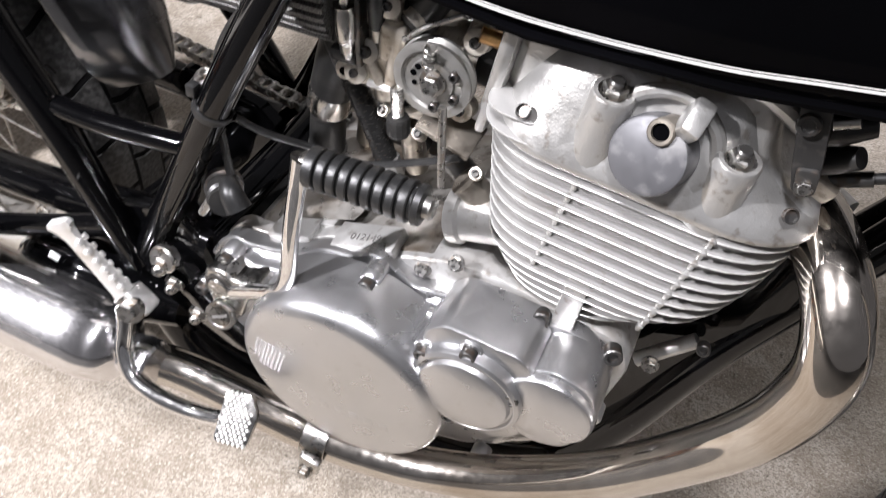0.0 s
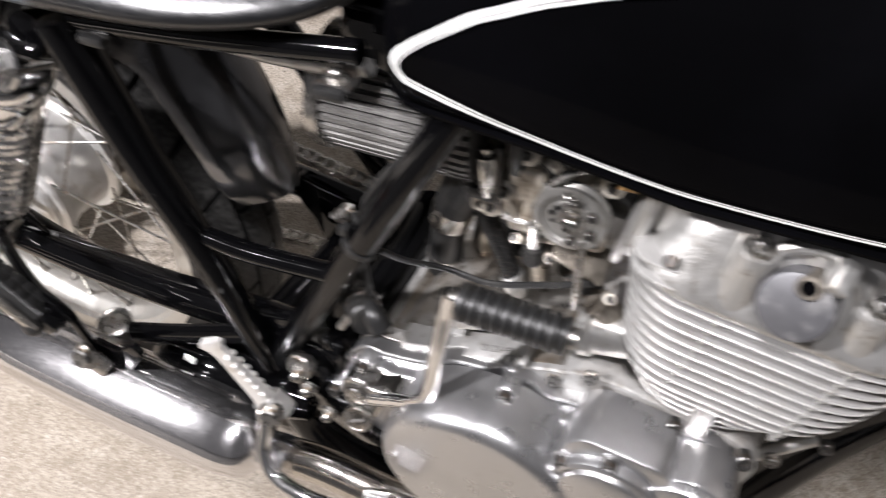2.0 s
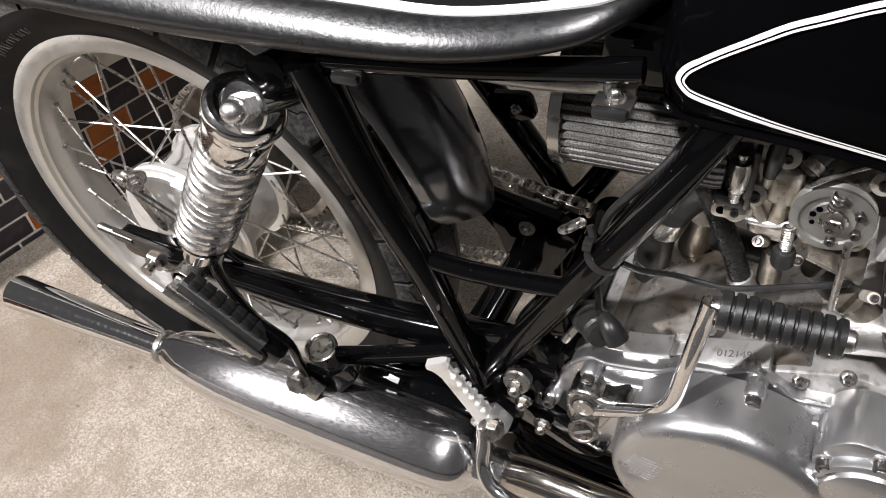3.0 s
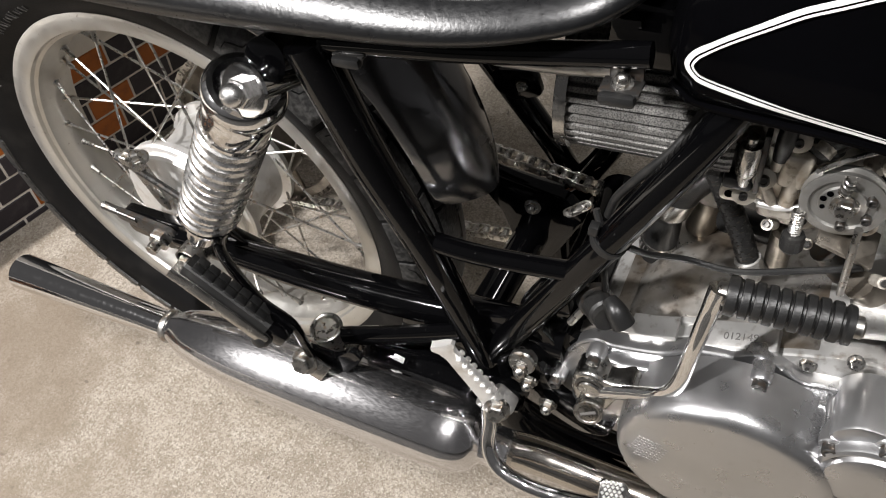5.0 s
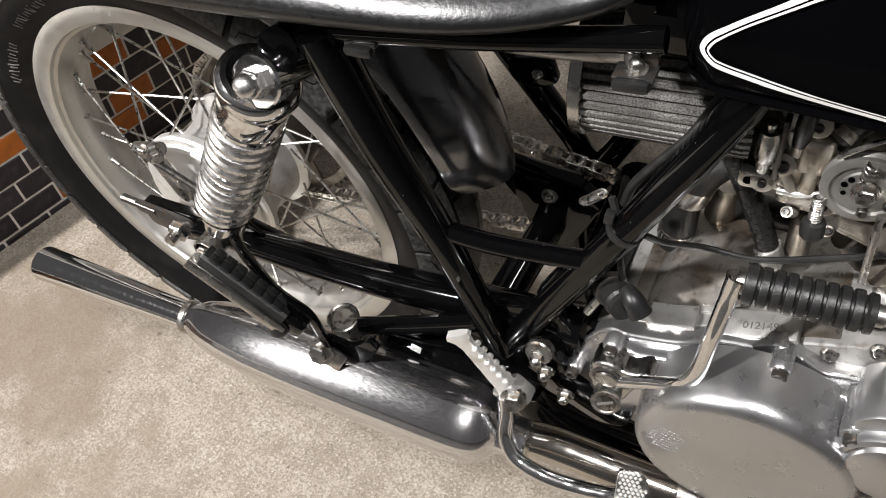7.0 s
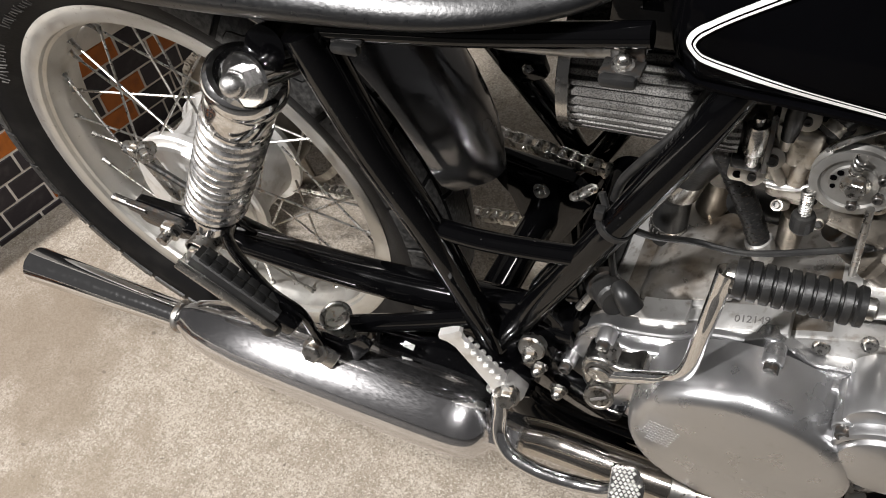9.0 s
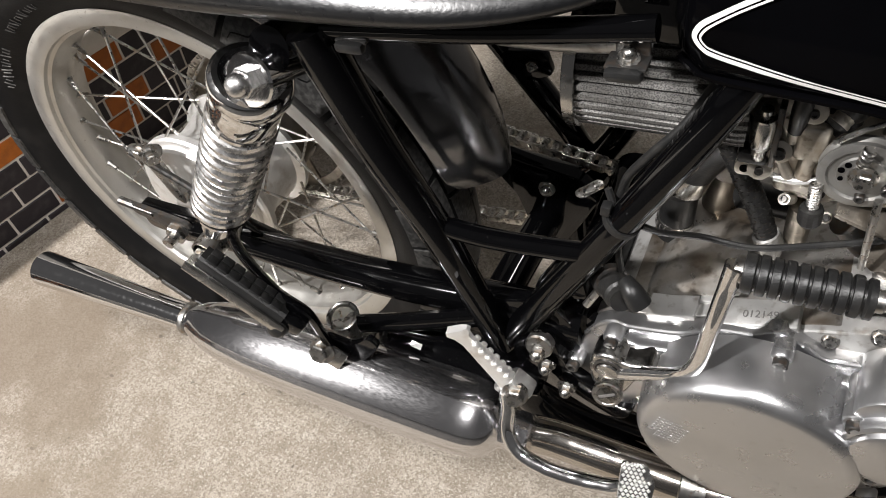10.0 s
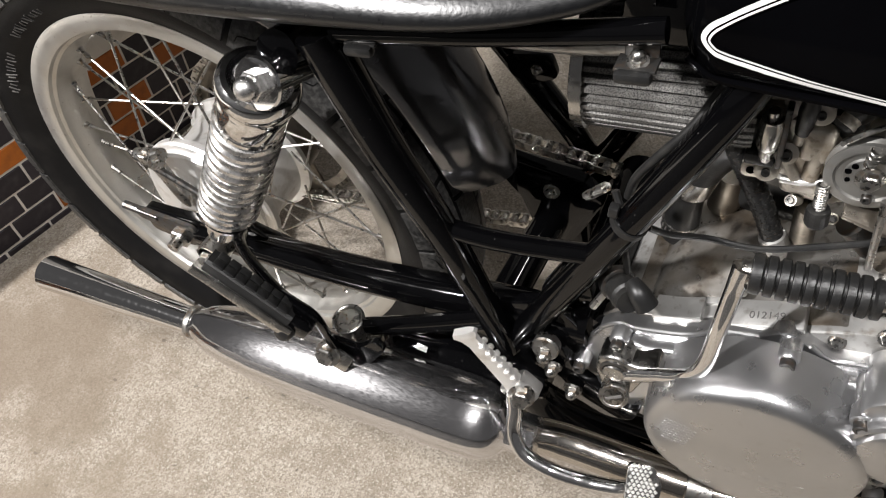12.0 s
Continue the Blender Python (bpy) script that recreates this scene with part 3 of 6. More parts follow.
# ---- frame ----
def frame_tubes():
    bm = tube([(0.262, -0.112, 0.668), (0.302, -0.112, 0.572), (0.348, -0.112, 0.482), (0.402, -0.112, 0.352)], [0.0175, 0.0165, 0.0145, 0.0125], 18)
    root = part("frame", bm, PAINT, BIKE, "gloss black tubular steel frame", 40)
    bm = tube([(0.215, 0.125, 0.640), (0.262, 0.122, 0.560), (0.311, 0.122, 0.498), (0.373, 0.124, 0.422), (0.405, 0.128, 0.372)], [0.0165, 0.0155, 0.0145, 0.0135, 0.0125], 18)
    part("rear_stay", bm, PAINT, root)
    for s in (-1, 1):
        bm = tube([(0.402, -0.104 if s < 0 else 0.128, 0.345), (0.446, -0.102 if s < 0 else 0.124, 0.452), (0.4900, -0.100 if s < 0 else 0.112, 0.560), (0.536, s * 0.085, 0.672), (0.560, s * 0.052, 0.735)], [0.0145, 0.0130, 0.0122, 0.0122, 0.0122], 20)
        part("seat_tube", bm, PAINT, root)
        if s < 0:
            bm = tube([(0.341, -0.110, 0.497), (0.395, -0.109, 0.500), (0.480, -0.102, 0.512)], 0.0088, 14)
            part("brace", bm, PAINT, root)
        bm = tube([(0.275, s * 0.111, 0.670), (0.33, s * 0.111, 0.682), (0.386, s * 0.111, 0.695), (0.488, s * 0.106, 0.7190)], 0.0078, 16)
        part("seat_rail", bm, PAINT, root)
        bm = tube([(0.400, s * 0.100, 0.350), (0.430, s * 0.085, 0.250), (0.520, s * 0.070, 0.205), (0.700, s * 0.055, 0.200), (0.790, s * 0.045, 0.240), (0.832, s * 0.035, 0.330), (0.862, s * 0.022, 0.450), (0.905, s * 0.012, 0.580), (0.955, 0, 0.720)], 0.0145, 16)
        part("cradle_tube", bm, PAINT, root)
    bm = tube([(0.50, 0, 0.735), (0.75, 0, 0.755), (0.98, 0, 0.775)], 0.020, 16)
    part("backbone", bm, PAINT, root)
    bm = tube([(0.940, 0, 0.860), (0.985, 0, 0.720)], 0.028, 24)
    part("steering_head", bm, PAINT, root)
    # gusset plates where the tubes meet
    bm = prism(rounded([(0.385, 0.330), (0.372, 0.395), (0.398, 0.410), (0.440, 0.430), (0.470, 0.395), (0.462, 0.335), (0.430, 0.312)], 0.012), -0.092, -0.104, 0.002)
    part("gusset", bm, PAINT, root)
    bm = prism(rounded([(0.420, 0.420), (0.440, 0.470), (0.458, 0.472), (0.470, 0.430), (0.440, 0.400)], 0.01), -0.080, -0.090, 0.002)
    part("gusset", bm, PAINT, root)
    bm = prism(rounded([(0.398, 0.300), (0.388, 0.350), (0.420, 0.392), (0.462, 0.398), (0.500, 0.350), (0.500, 0.300), (0.450, 0.280)], 0.012), 0.112, 0.100, 0.002)
    part("gusset", bm, PAINT, root)
    # Added black block, hides the filter where the gap is dark
    part("inner_cover", block((0.050, 0.150, 0.046), Matrix.Translation((0.479, 0, 0.706)), 0.008), PAINT, root, "black block added to fill the dark gap between seat and tank")
    bm = prism(rounded([(0.760, 0.185), (0.770, 0.394), (0.812, 0.440), (0.858, 0.575), (0.884, 0.550), (0.882, 0.515), (0.866, 0.432), (0.858, 0.371), (0.841, 0.321), (0.797, 0.207)], 0.010), 0.030, -0.030, 0.003)
    part("engine_plate", bm, PAINT, root, "black steel engine mounting plate")
    # cable tie round the seat tube
    c, d = Vector((0.4868, -0.100, 0.553)), (Vector((0.490, -0.100, 0.560)) - Vector((0.446, -0.102, 0.452))).normalized()
    bm = lathe([(0.0120, -0.003), (0.0140, -0.0025), (0.0140, 0.0025), (0.0120, 0.003)], towards(c, d), 28, closed=True)
    block((0.007, 0.008, 0.009), Matrix.Translation((0.4755, -0.104, 0.566)), 0.001, bm)
    part("cable_tie", bm, RUBBER, root, "black plastic cable tie round the tube")
    # little side cover brackets under the rail
    for x, z in ((0.298, 0.670), (0.476, 0.698)):
        bm = block((0.024, 0.015, 0.0025), pose(x, -0.112, z, 0, -8, 0), 0.001)
        block((0.020, 0.003, 0.016), pose(x, -0.105, z + 0.008, 0, -8, 0), 0.001, bm)
        bracket = part("bracket", bm, DARK_STEEL, root, "dark steel bracket with bolt and rubber pad")
        bolt(bracket, (x, -0.112, z + 0.003), (0, -0.3, 1), DOME, 0.75)
        bm = block((0.022, 0.008, 0.008), pose(x, -0.120, z - 0.003, 0, -8, 0), 0.003)
        part("pad", bm, RUBBER, bracket)
    # left stay bracket seen through the frame
    bm = prism(rounded([(0.318, 0.520), (0.362, 0.530), (0.372, 0.505), (0.345, 0.490), (0.322, 0.497)], 0.008), 0.095, 0.088, 0.001)
    bracket = part("bracket", bm, PAINT, root)
    bolt(bracket, (0.351, 0.088, 0.512), (0, -1, 0), DOME, 0.9)
    # grey rail strip under the seat, far side
    bm = tube([(0.360, -0.085, 0.672), (0.400, -0.075, 0.668), (0.445, -0.075, 0.676), (0.480, -0.080, 0.690)], 0.006, 12)
    part("bent_rod", bm, CAST, root)


frame_tubes()


# swingarm with axle plates
def swingarm():
    bm = tube([(0.470, -0.088, 0.392), (0.400, -0.088, 0.384), (0.290, -0.090, 0.362), (0.180, -0.090, 0.345), (0.070, -0.088, 0.330), (0.020, -0.088, 0.322)], [0.020, 0.019, 0.0185, 0.018, 0.016, 0.013], 18)
    root = part("swingarm", bm, PAINT, BIKE, "gloss black tubular swingarm")
    bm = tube([(0.470, 0.115, 0.375), (0.400, 0.118, 0.345), (0.290, 0.118, 0.343), (0.180, 0.118, 0.336), (0.070, 0.115, 0.330), (0.020, 0.115, 0.322)], [0.020, 0.019, 0.0185, 0.018, 0.016, 0.013], 18)
    part("arm", bm, PAINT, root)
    bm = tube([(0.385, -0.09, 0.372), (0.385, 0.0, 0.358), (0.390, 0.11, 0.346)], 0.018, 18)
    part("cross_tube", bm, PAINT, root)
    bm = tube([(0.462, -0.095, 0.392), (0.462, 0.11, 0.392)], 0.024, 20)
    part("pivot_tube", bm, PAINT, root)
    bm = prism(rounded([(-0.055, 0.300), (-0.055, 0.338), (0.020, 0.345), (0.085, 0.352), (0.085, 0.318), (0.020, 0.296)], 0.01), -0.080, -0.092, 0.002)
    part("axle_plate", bm, PAINT, root)
    bm = tube([(0, -0.118, 0.318), (0, 0.140, 0.318)], 0.007, 16)
    part("axle", bm, STEEL, root)
    bolt(root, (0, -0.094, 0.318), (0, -1, 0), HEX, 2.0, "axle_nut")
    # chain adjuster plate and its screw
    bm = prism(rounded([(-0.062, 0.327), (-0.058, 0.342), (0.020, 0.340), (0.028, 0.318), (0.012, 0.304), (-0.012, 0.306), (-0.022, 0.320)], 0.007), -0.093, -0.098, 0.001)
    adjuster = part("chain_adjuster", bm, DARK_STEEL, root, "bright steel chain adjuster plate")
    bm = tube([(-0.078, -0.095, 0.336), (-0.030, -0.095, 0.334)], 0.005, 10)
    part("screw", bm, DARK_STEEL, adjuster)
    bm = prism(rounded([(0.325, 0.408), (0.333, 0.428), (0.363, 0.424), (0.418, 0.420), (0.440, 0.400), (0.420, 0.345), (0.400, 0.296), (0.376, 0.298), (0.368, 0.336), (0.352, 0.376), (0.336, 0.392)], 0.008), 0.062, 0.048, 0.003)
    plate = part("pivot_plate", bm, PAINT, root, "black cast plate round the swingarm pivot")
    bolt(plate, (0.385, 0.046, 0.398), (0, -1, 0.3), DOME, 1.0)
    # brake arm and linkage on the brake plate
    bm = prism(rounded([(-0.040, 0.402), (-0.034, 0.416), (-0.020, 0.414), (0.004, 0.350), (0.0, 0.336), (-0.012, 0.340)], 0.006), -0.066, -0.072, 0.001)
    arm = part("brake_arm", bm, STEEL, root, "steel brake arm with clamp bolt")
    bm = tube([(-0.048, -0.070, 0.403), (-0.010, -0.070, 0.416)], 0.008, 12)
    part("pin", bm, STEEL, arm)
    bolt(arm, (-0.030, -0.074, 0.410), (0, -1, 0), HEX, 1.1)
    bolt(arm, (-0.010, -0.080, 0.414), (1, -0.6, 0.2), HEX, 1.0)
    bm = tube([(-0.044, -0.076, 0.408), (0.10, -0.072, 0.345), (0.30, -0.075, 0.330), (0.42, -0.090, 0.340)], 0.004, 10)
    part("brake_rod", bm, DARK_STEEL, arm)
    # chain guard of bent sheet beside the tyre
    bm = tube([(0.028, -0.082, 0.350), (0.075, -0.084, 0.366), (0.115, -0.086, 0.352)], [0.004, 0.010, 0.004], 10, flat=0.5)
    part("cable_guide", bm, PAINT, root)


swingarm()


# ---- rear shock absorber ----
def shock(y, name="shock_absorber"):
    top, foot = Vector((0.2060, y, 0.614)), Vector((0.0680, y + 0.010 * (1 if y < 0 else -1), 0.345))
    d = (foot - top).normalized()
    m = towards(top, d)
    length = (foot - top).length
    bm = lathe([(0, 0.002), (0.0150, 0.002), (0.0185, -0.001), (0.0205, -0.0050), (0.0250, -0.0075), (0.0292, -0.0070), (0.0318, -0.0040), (0.0326, 0.000), (0.0326, 0.007), (0.0306, 0.0110), (0.0292, 0.0125),
                (0.0284, 0.016), (0.0290, 0.019), (0.0290, 0.042), (0.0282, 0.0435), (0.0290, 0.0445), (0.0290, 0.0480), (0.0280, 0.0495), (0.026, 0.0500)], m, 64)
    root = part(name, bm, SHOCK_CHROME, BIKE, "chromed rear shock absorber with top shroud and exposed coil spring", 30)
    turns, n = 13.5, 24
    pts = [m @ Vector((0.0245 * math.cos(math.tau * k / n), 0.0245 * math.sin(math.tau * k / n), 0.046 + 0.160 * k / (turns * n))) for k in range(int(turns * n) + 1)]
    part("coil_spring", tube(pts, 0.0057, 10, smooth=False), SPRING, root, "chromed coil spring speckled with rust")
    bm = lathe([(0.0155, 0.05), (0.0155, length - 0.045), (0.014, length - 0.043)], m, 28)
    part("damper_body", bm, CHROME, root)
    bm = lathe([(0.015, 0.211), (0.0265, 0.212), (0.0265, 0.216), (0.015, 0.218)], m, 36)
    part("spring_seat", bm, CHROME, root)
    bm = lathe([(0.016, -0.016), (0.016, 0.016), (0.008, 0.016), (0.008, -0.016)], pose(*foot, 90), 24, closed=True)
    part("lower_eye", bm, STEEL, root)
    if y < 0:
        s = Vector((0.2220, y - 0.002, 0.626))
        out = Vector((-0.05, -0.93, 0.36)).normalized()
        q = towards(s, out)
        bm = lathe([(0.012, -0.05), (0.012, 0.014), (0.0190, 0.014), (0.0202, 0.0155), (0.0190, 0.0175), (0.011, 0.0178)], q, 32)
        part("washer", bm, SHOCK_CHROME, root)
        bm = lathe([(0.0112, 0.0178), (0.0112, 0.025), (0.0104, 0.026), (0.0, 0.026)], q, 6)
        part("nut", bm, SPRING, root, "", 20)
        bm = lathe([(0.0088, 0.025), (0.0092, 0.028), (0.0088, 0.0315), (0.0070, 0.0345), (0.0040, 0.0368), (0, 0.0375)], q, 28)
        part("dome", bm, SPRING, root, "bright domed acorn nut")
        bm = lathe([(0.020, -0.035), (0.021, -0.020), (0.018, 0.004), (0.012, 0.006)], q @ Matrix.Translation((0, 0.016, -0.01)), 28)
        part("mount_bush", bm, PAINT, root)
    bolt(root, foot + Vector((0, -0.016 if y < 0 else 0.016, 0)), (0, -1 if y < 0 else 1, 0), DOME, 1.6)


shock(-0.122)
shock(0.128, "far_shock_absorber")


# ---- rear fender: curved sheet hugging the front of the tyre ----
def fender():
    bm = bmesh.new()
    rows = []
    for k in range(41):
        deg = 22 + 138 * k / 40                            # from ahead of the tyre, over the top, to the rear
        a = radians(deg)
        r = float(np.interp(deg, [22, 30, 45, 62, 90, 160], [0.392, 0.402, 0.415, 0.412, 0.375, 0.362]))
        half = 0.054 * float(np.interp(deg, [22, 24, 28, 36], [0.55, 0.78, 0.94, 1.0]))
        drop = float(np.interp(deg, [22, 46, 58, 66, 90, 160], [0.040, 0.040, 0.076, 0.076, 0.045, 0.036]))
        row = []
        for j in range(19):
            s = -1 + 2 * j / 18
            q = r - drop * abs(s) ** 2.6
            row.append(AXLE + Vector((q * math.cos(a), half * s, q * math.sin(a))))
        rows.append(row)
    outer = [[bm.verts.new(p) for p in row] for row in rows]
    inner = [[bm.verts.new(p + (AXLE - p).normalized() * 0.0018) for p in row] for row in rows]
    for a in (outer, inner):
        for r0, r1 in zip(a, a[1:]):
            for j in range(18):
                bm.faces.new((r0[j], r0[j + 1], r1[j + 1], r1[j]))
    for r0, r1 in ((outer[0], inner[0]), (outer[-1], inner[-1])):
        for j in range(18):
            bm.faces.new((r0[j], r0[j + 1], r1[j + 1], r1[j]))
    for j in (0, 18):
        for r0, r1, i0, i1 in zip(outer, outer[1:], inner, inner[1:]):
            bm.faces.new((r0[j], r1[j], i1[j], i0[j]))
    part("rear_fender", bm, FENDER_PAINT, BIKE, "scuffed gloss black steel rear fender", 50)


fender()


# ---- seat ----
def seat():
    low = [(-0.34, 0.668), (-0.20, 0.656), (-0.05, 0.654), (0.10, 0.664), (0.20, 0.674), (0.30, 0.691), (0.378, 0.705), (0.444, 0.723), (0.468, 0.734), (0.486, 0.745), (0.493, 0.753)]
    sections, piping = [], []
    for x, z in low:
        full = float(np.interp(x, [-0.34, -0.30, -0.2, 0.38, 0.45, 0.478, 0.493], [0.58, 0.84, 1.05, 1.05, 0.92, 0.76, 0.46]))
        tall = float(np.interp(x, [-0.34, -0.2, 0.20, 0.30, 0.378, 0.444, 0.468, 0.486, 0.493], [0.5, 1, 1, 0.86, 0.74, 0.64, 0.54, 0.40, 0.28]))
        side = [(0.06, 0.002), (0.118, 0.0), (0.127, 0.0025), (0.1335, 0.0080), (0.1365, 0.0150), (0.1350, 0.0225), (0.1295, 0.0310), (0.1225, 0.0380), (0.1165, 0.0412), (0.111, 0.0408), (0.100, 0.0430), (0.06, 0.054), (0.02, 0.058)]
        ring = [Vector((x, -h * full, z + v * tall)) for h, v in side] + [Vector((x, h * full, z + v * tall)) for h, v in reversed(side)]
        sections.append(ring)
        piping.append(Vector((x, -0.1145 * full, z + 0.0425 * tall)))
    root = part("seat", loft(sections), LEATHER, BIKE, "black leatherette seat with rounded glossy bolster and white piping", 70)
    smooth = root.modifiers.new("round", "SUBSURF")
    smooth.levels = smooth.render_levels = 2
    line = piping[1:]
    line = line + [Vector((p.x, -p.y, p.z)) for p in reversed(line)]
    part("piping", tube(line, 0.0032, 10, n=6), WHITE, root, "white welted piping")


seat()


# ---- fuel tank with its white line ----
TANK_X = [0.492, 0.500, 0.515, 0.545, 0.60, 0.68, 0.78, 0.86, 0.93, 0.98, 1.00]


def tank_section(x):
    """Half width at the lower edge and at the waist, lower edge, waist height and top of the tank at x."""
    low = float(np.interp(x, TANK_X, [0.708, 0.694, 0.687, 0.689, 0.692, 0.692, 0.706, 0.723, 0.753, 0.782, 0.795]))
    top = float(np.interp(x, TANK_X, [0.780, 0.800, 0.820, 0.840, 0.858, 0.875, 0.890, 0.893, 0.885, 0.860, 0.83]))
    half = float(np.interp(x, TANK_X, [0.088, 0.101, 0.107, 0.109, 0.111, 0.114, 0.116, 0.114, 0.106, 0.088, 0.066]))
    return low, top, half


def tank_y(x, z):
    low, top, half = tank_section(x)
    u = min(max((z - low) / (top - low), 0), 1)
    # narrow at the lower lip, full at the waist, round over the top
    return -half * float(np.interp(u, [0, 0.03, 0.10, 0.25, 0.45, 0.65, 0.82, 0.93, 1.0], [0.875, 0.915, 0.950, 0.985, 1.0, 0.965, 0.82, 0.55, 0.0]))


def tank():
    sections = []
    for x in [float(v) for v in np.r_[np.linspace(0.492, 0.545, 18), np.linspace(0.57, 0.93, 12), 0.96, 0.98, 1.0]]:
        low, top, half = tank_section(x)
        us = [0, 0.02, 0.05, 0.10, 0.18, 0.28, 0.40, 0.52, 0.64, 0.74, 0.82, 0.89, 0.95, 0.985]
        right = [Vector((x, tank_y(x, low + u * (top - low)), low + u * (top - low))) for u in us]
        ring = right + [Vector((x, 0, top))] + [Vector((p.x, -p.y, p.z)) for p in reversed(right)] + [Vector((x, 0.04, low + 0.02)), Vector((x, -0.04, low + 0.02))]
        sections.append(ring)
    root = part("fuel_tank", loft(sections), TANK_PAINT, BIKE, "deep gloss black fuel tank with white pinstripe panel", 45)
    # rolled seam along the lower edge
    line = [Vector((x, tank_y(x, tank_section(x)[0]) - 0.001, tank_section(x)[0])) for x in np.linspace(0.500, 0.97, 40).tolist()]
    part("seam", tube(line, 0.0035, 8, smooth=False), TANK_PAINT, root)
    # pinstripe: broad white line with a thin one inside
    lower = [(0.535, 0.7050), (0.565, 0.7018), (0.600, 0.7000), (0.633, 0.6996), (0.666, 0.7008), (0.700, 0.7042), (0.735, 0.7090), (0.770, 0.7155), (0.805, 0.7242), (0.840, 0.7330), (0.875, 0.7425), (0.910, 0.7530), (0.950, 0.7660)]
    nose = [(0.520, 0.7070), (0.5105, 0.7100), (0.5055, 0.7155), (0.5060, 0.7225), (0.5105, 0.7305), (0.520, 0.7405), (0.533, 0.7520)]
    upper = [(x, float(np.interp(x, [0.55, 0.58, 0.61, 0.68, 0.78, 0.90, 0.95], [0.766, 0.784, 0.799, 0.826, 0.850, 0.856, 0.850]))) for x in np.linspace(0.55, 0.95, 26).tolist()]
    path = [Vector((x, 0, z)) for x, z in list(reversed(lower)) + nose + upper]
    path = spline(path, 6)
    for off0, width0, name in ((0.0, 0.0030, "pinstripe"), (0.0041, 0.0013, "thin_pinstripe")):
        bm = bmesh.new()
        prev = None
        for k, p in enumerate(path):
            t = (path[min(k + 1, len(path) - 1)] - path[max(k - 1, 0)]).normalized()
            nrm = Vector((t.z, 0, -t.x))
            slim = float(np.interp(p.x, [0.53, 0.66], [1.0, 0.62])) if k < 6 * len(lower) else 1.0
            off, width = off0 * slim, width0 * slim
            a, b = p + nrm * off, p + nrm * (off + width)
            row = []
            for q in (a, a.lerp(b, 0.5), b):
                row.append(bm.verts.new((q.x, tank_y(q.x, q.z) - 0.0016, q.z)))
            if prev:
                bm.faces.new((prev[0], prev[1], row[1], row[0]))
                bm.faces.new((prev[1], prev[2], row[2], row[1]))
            prev = row
        part(name, bm, WHITE, root, "white painted pinstripe")


tank()


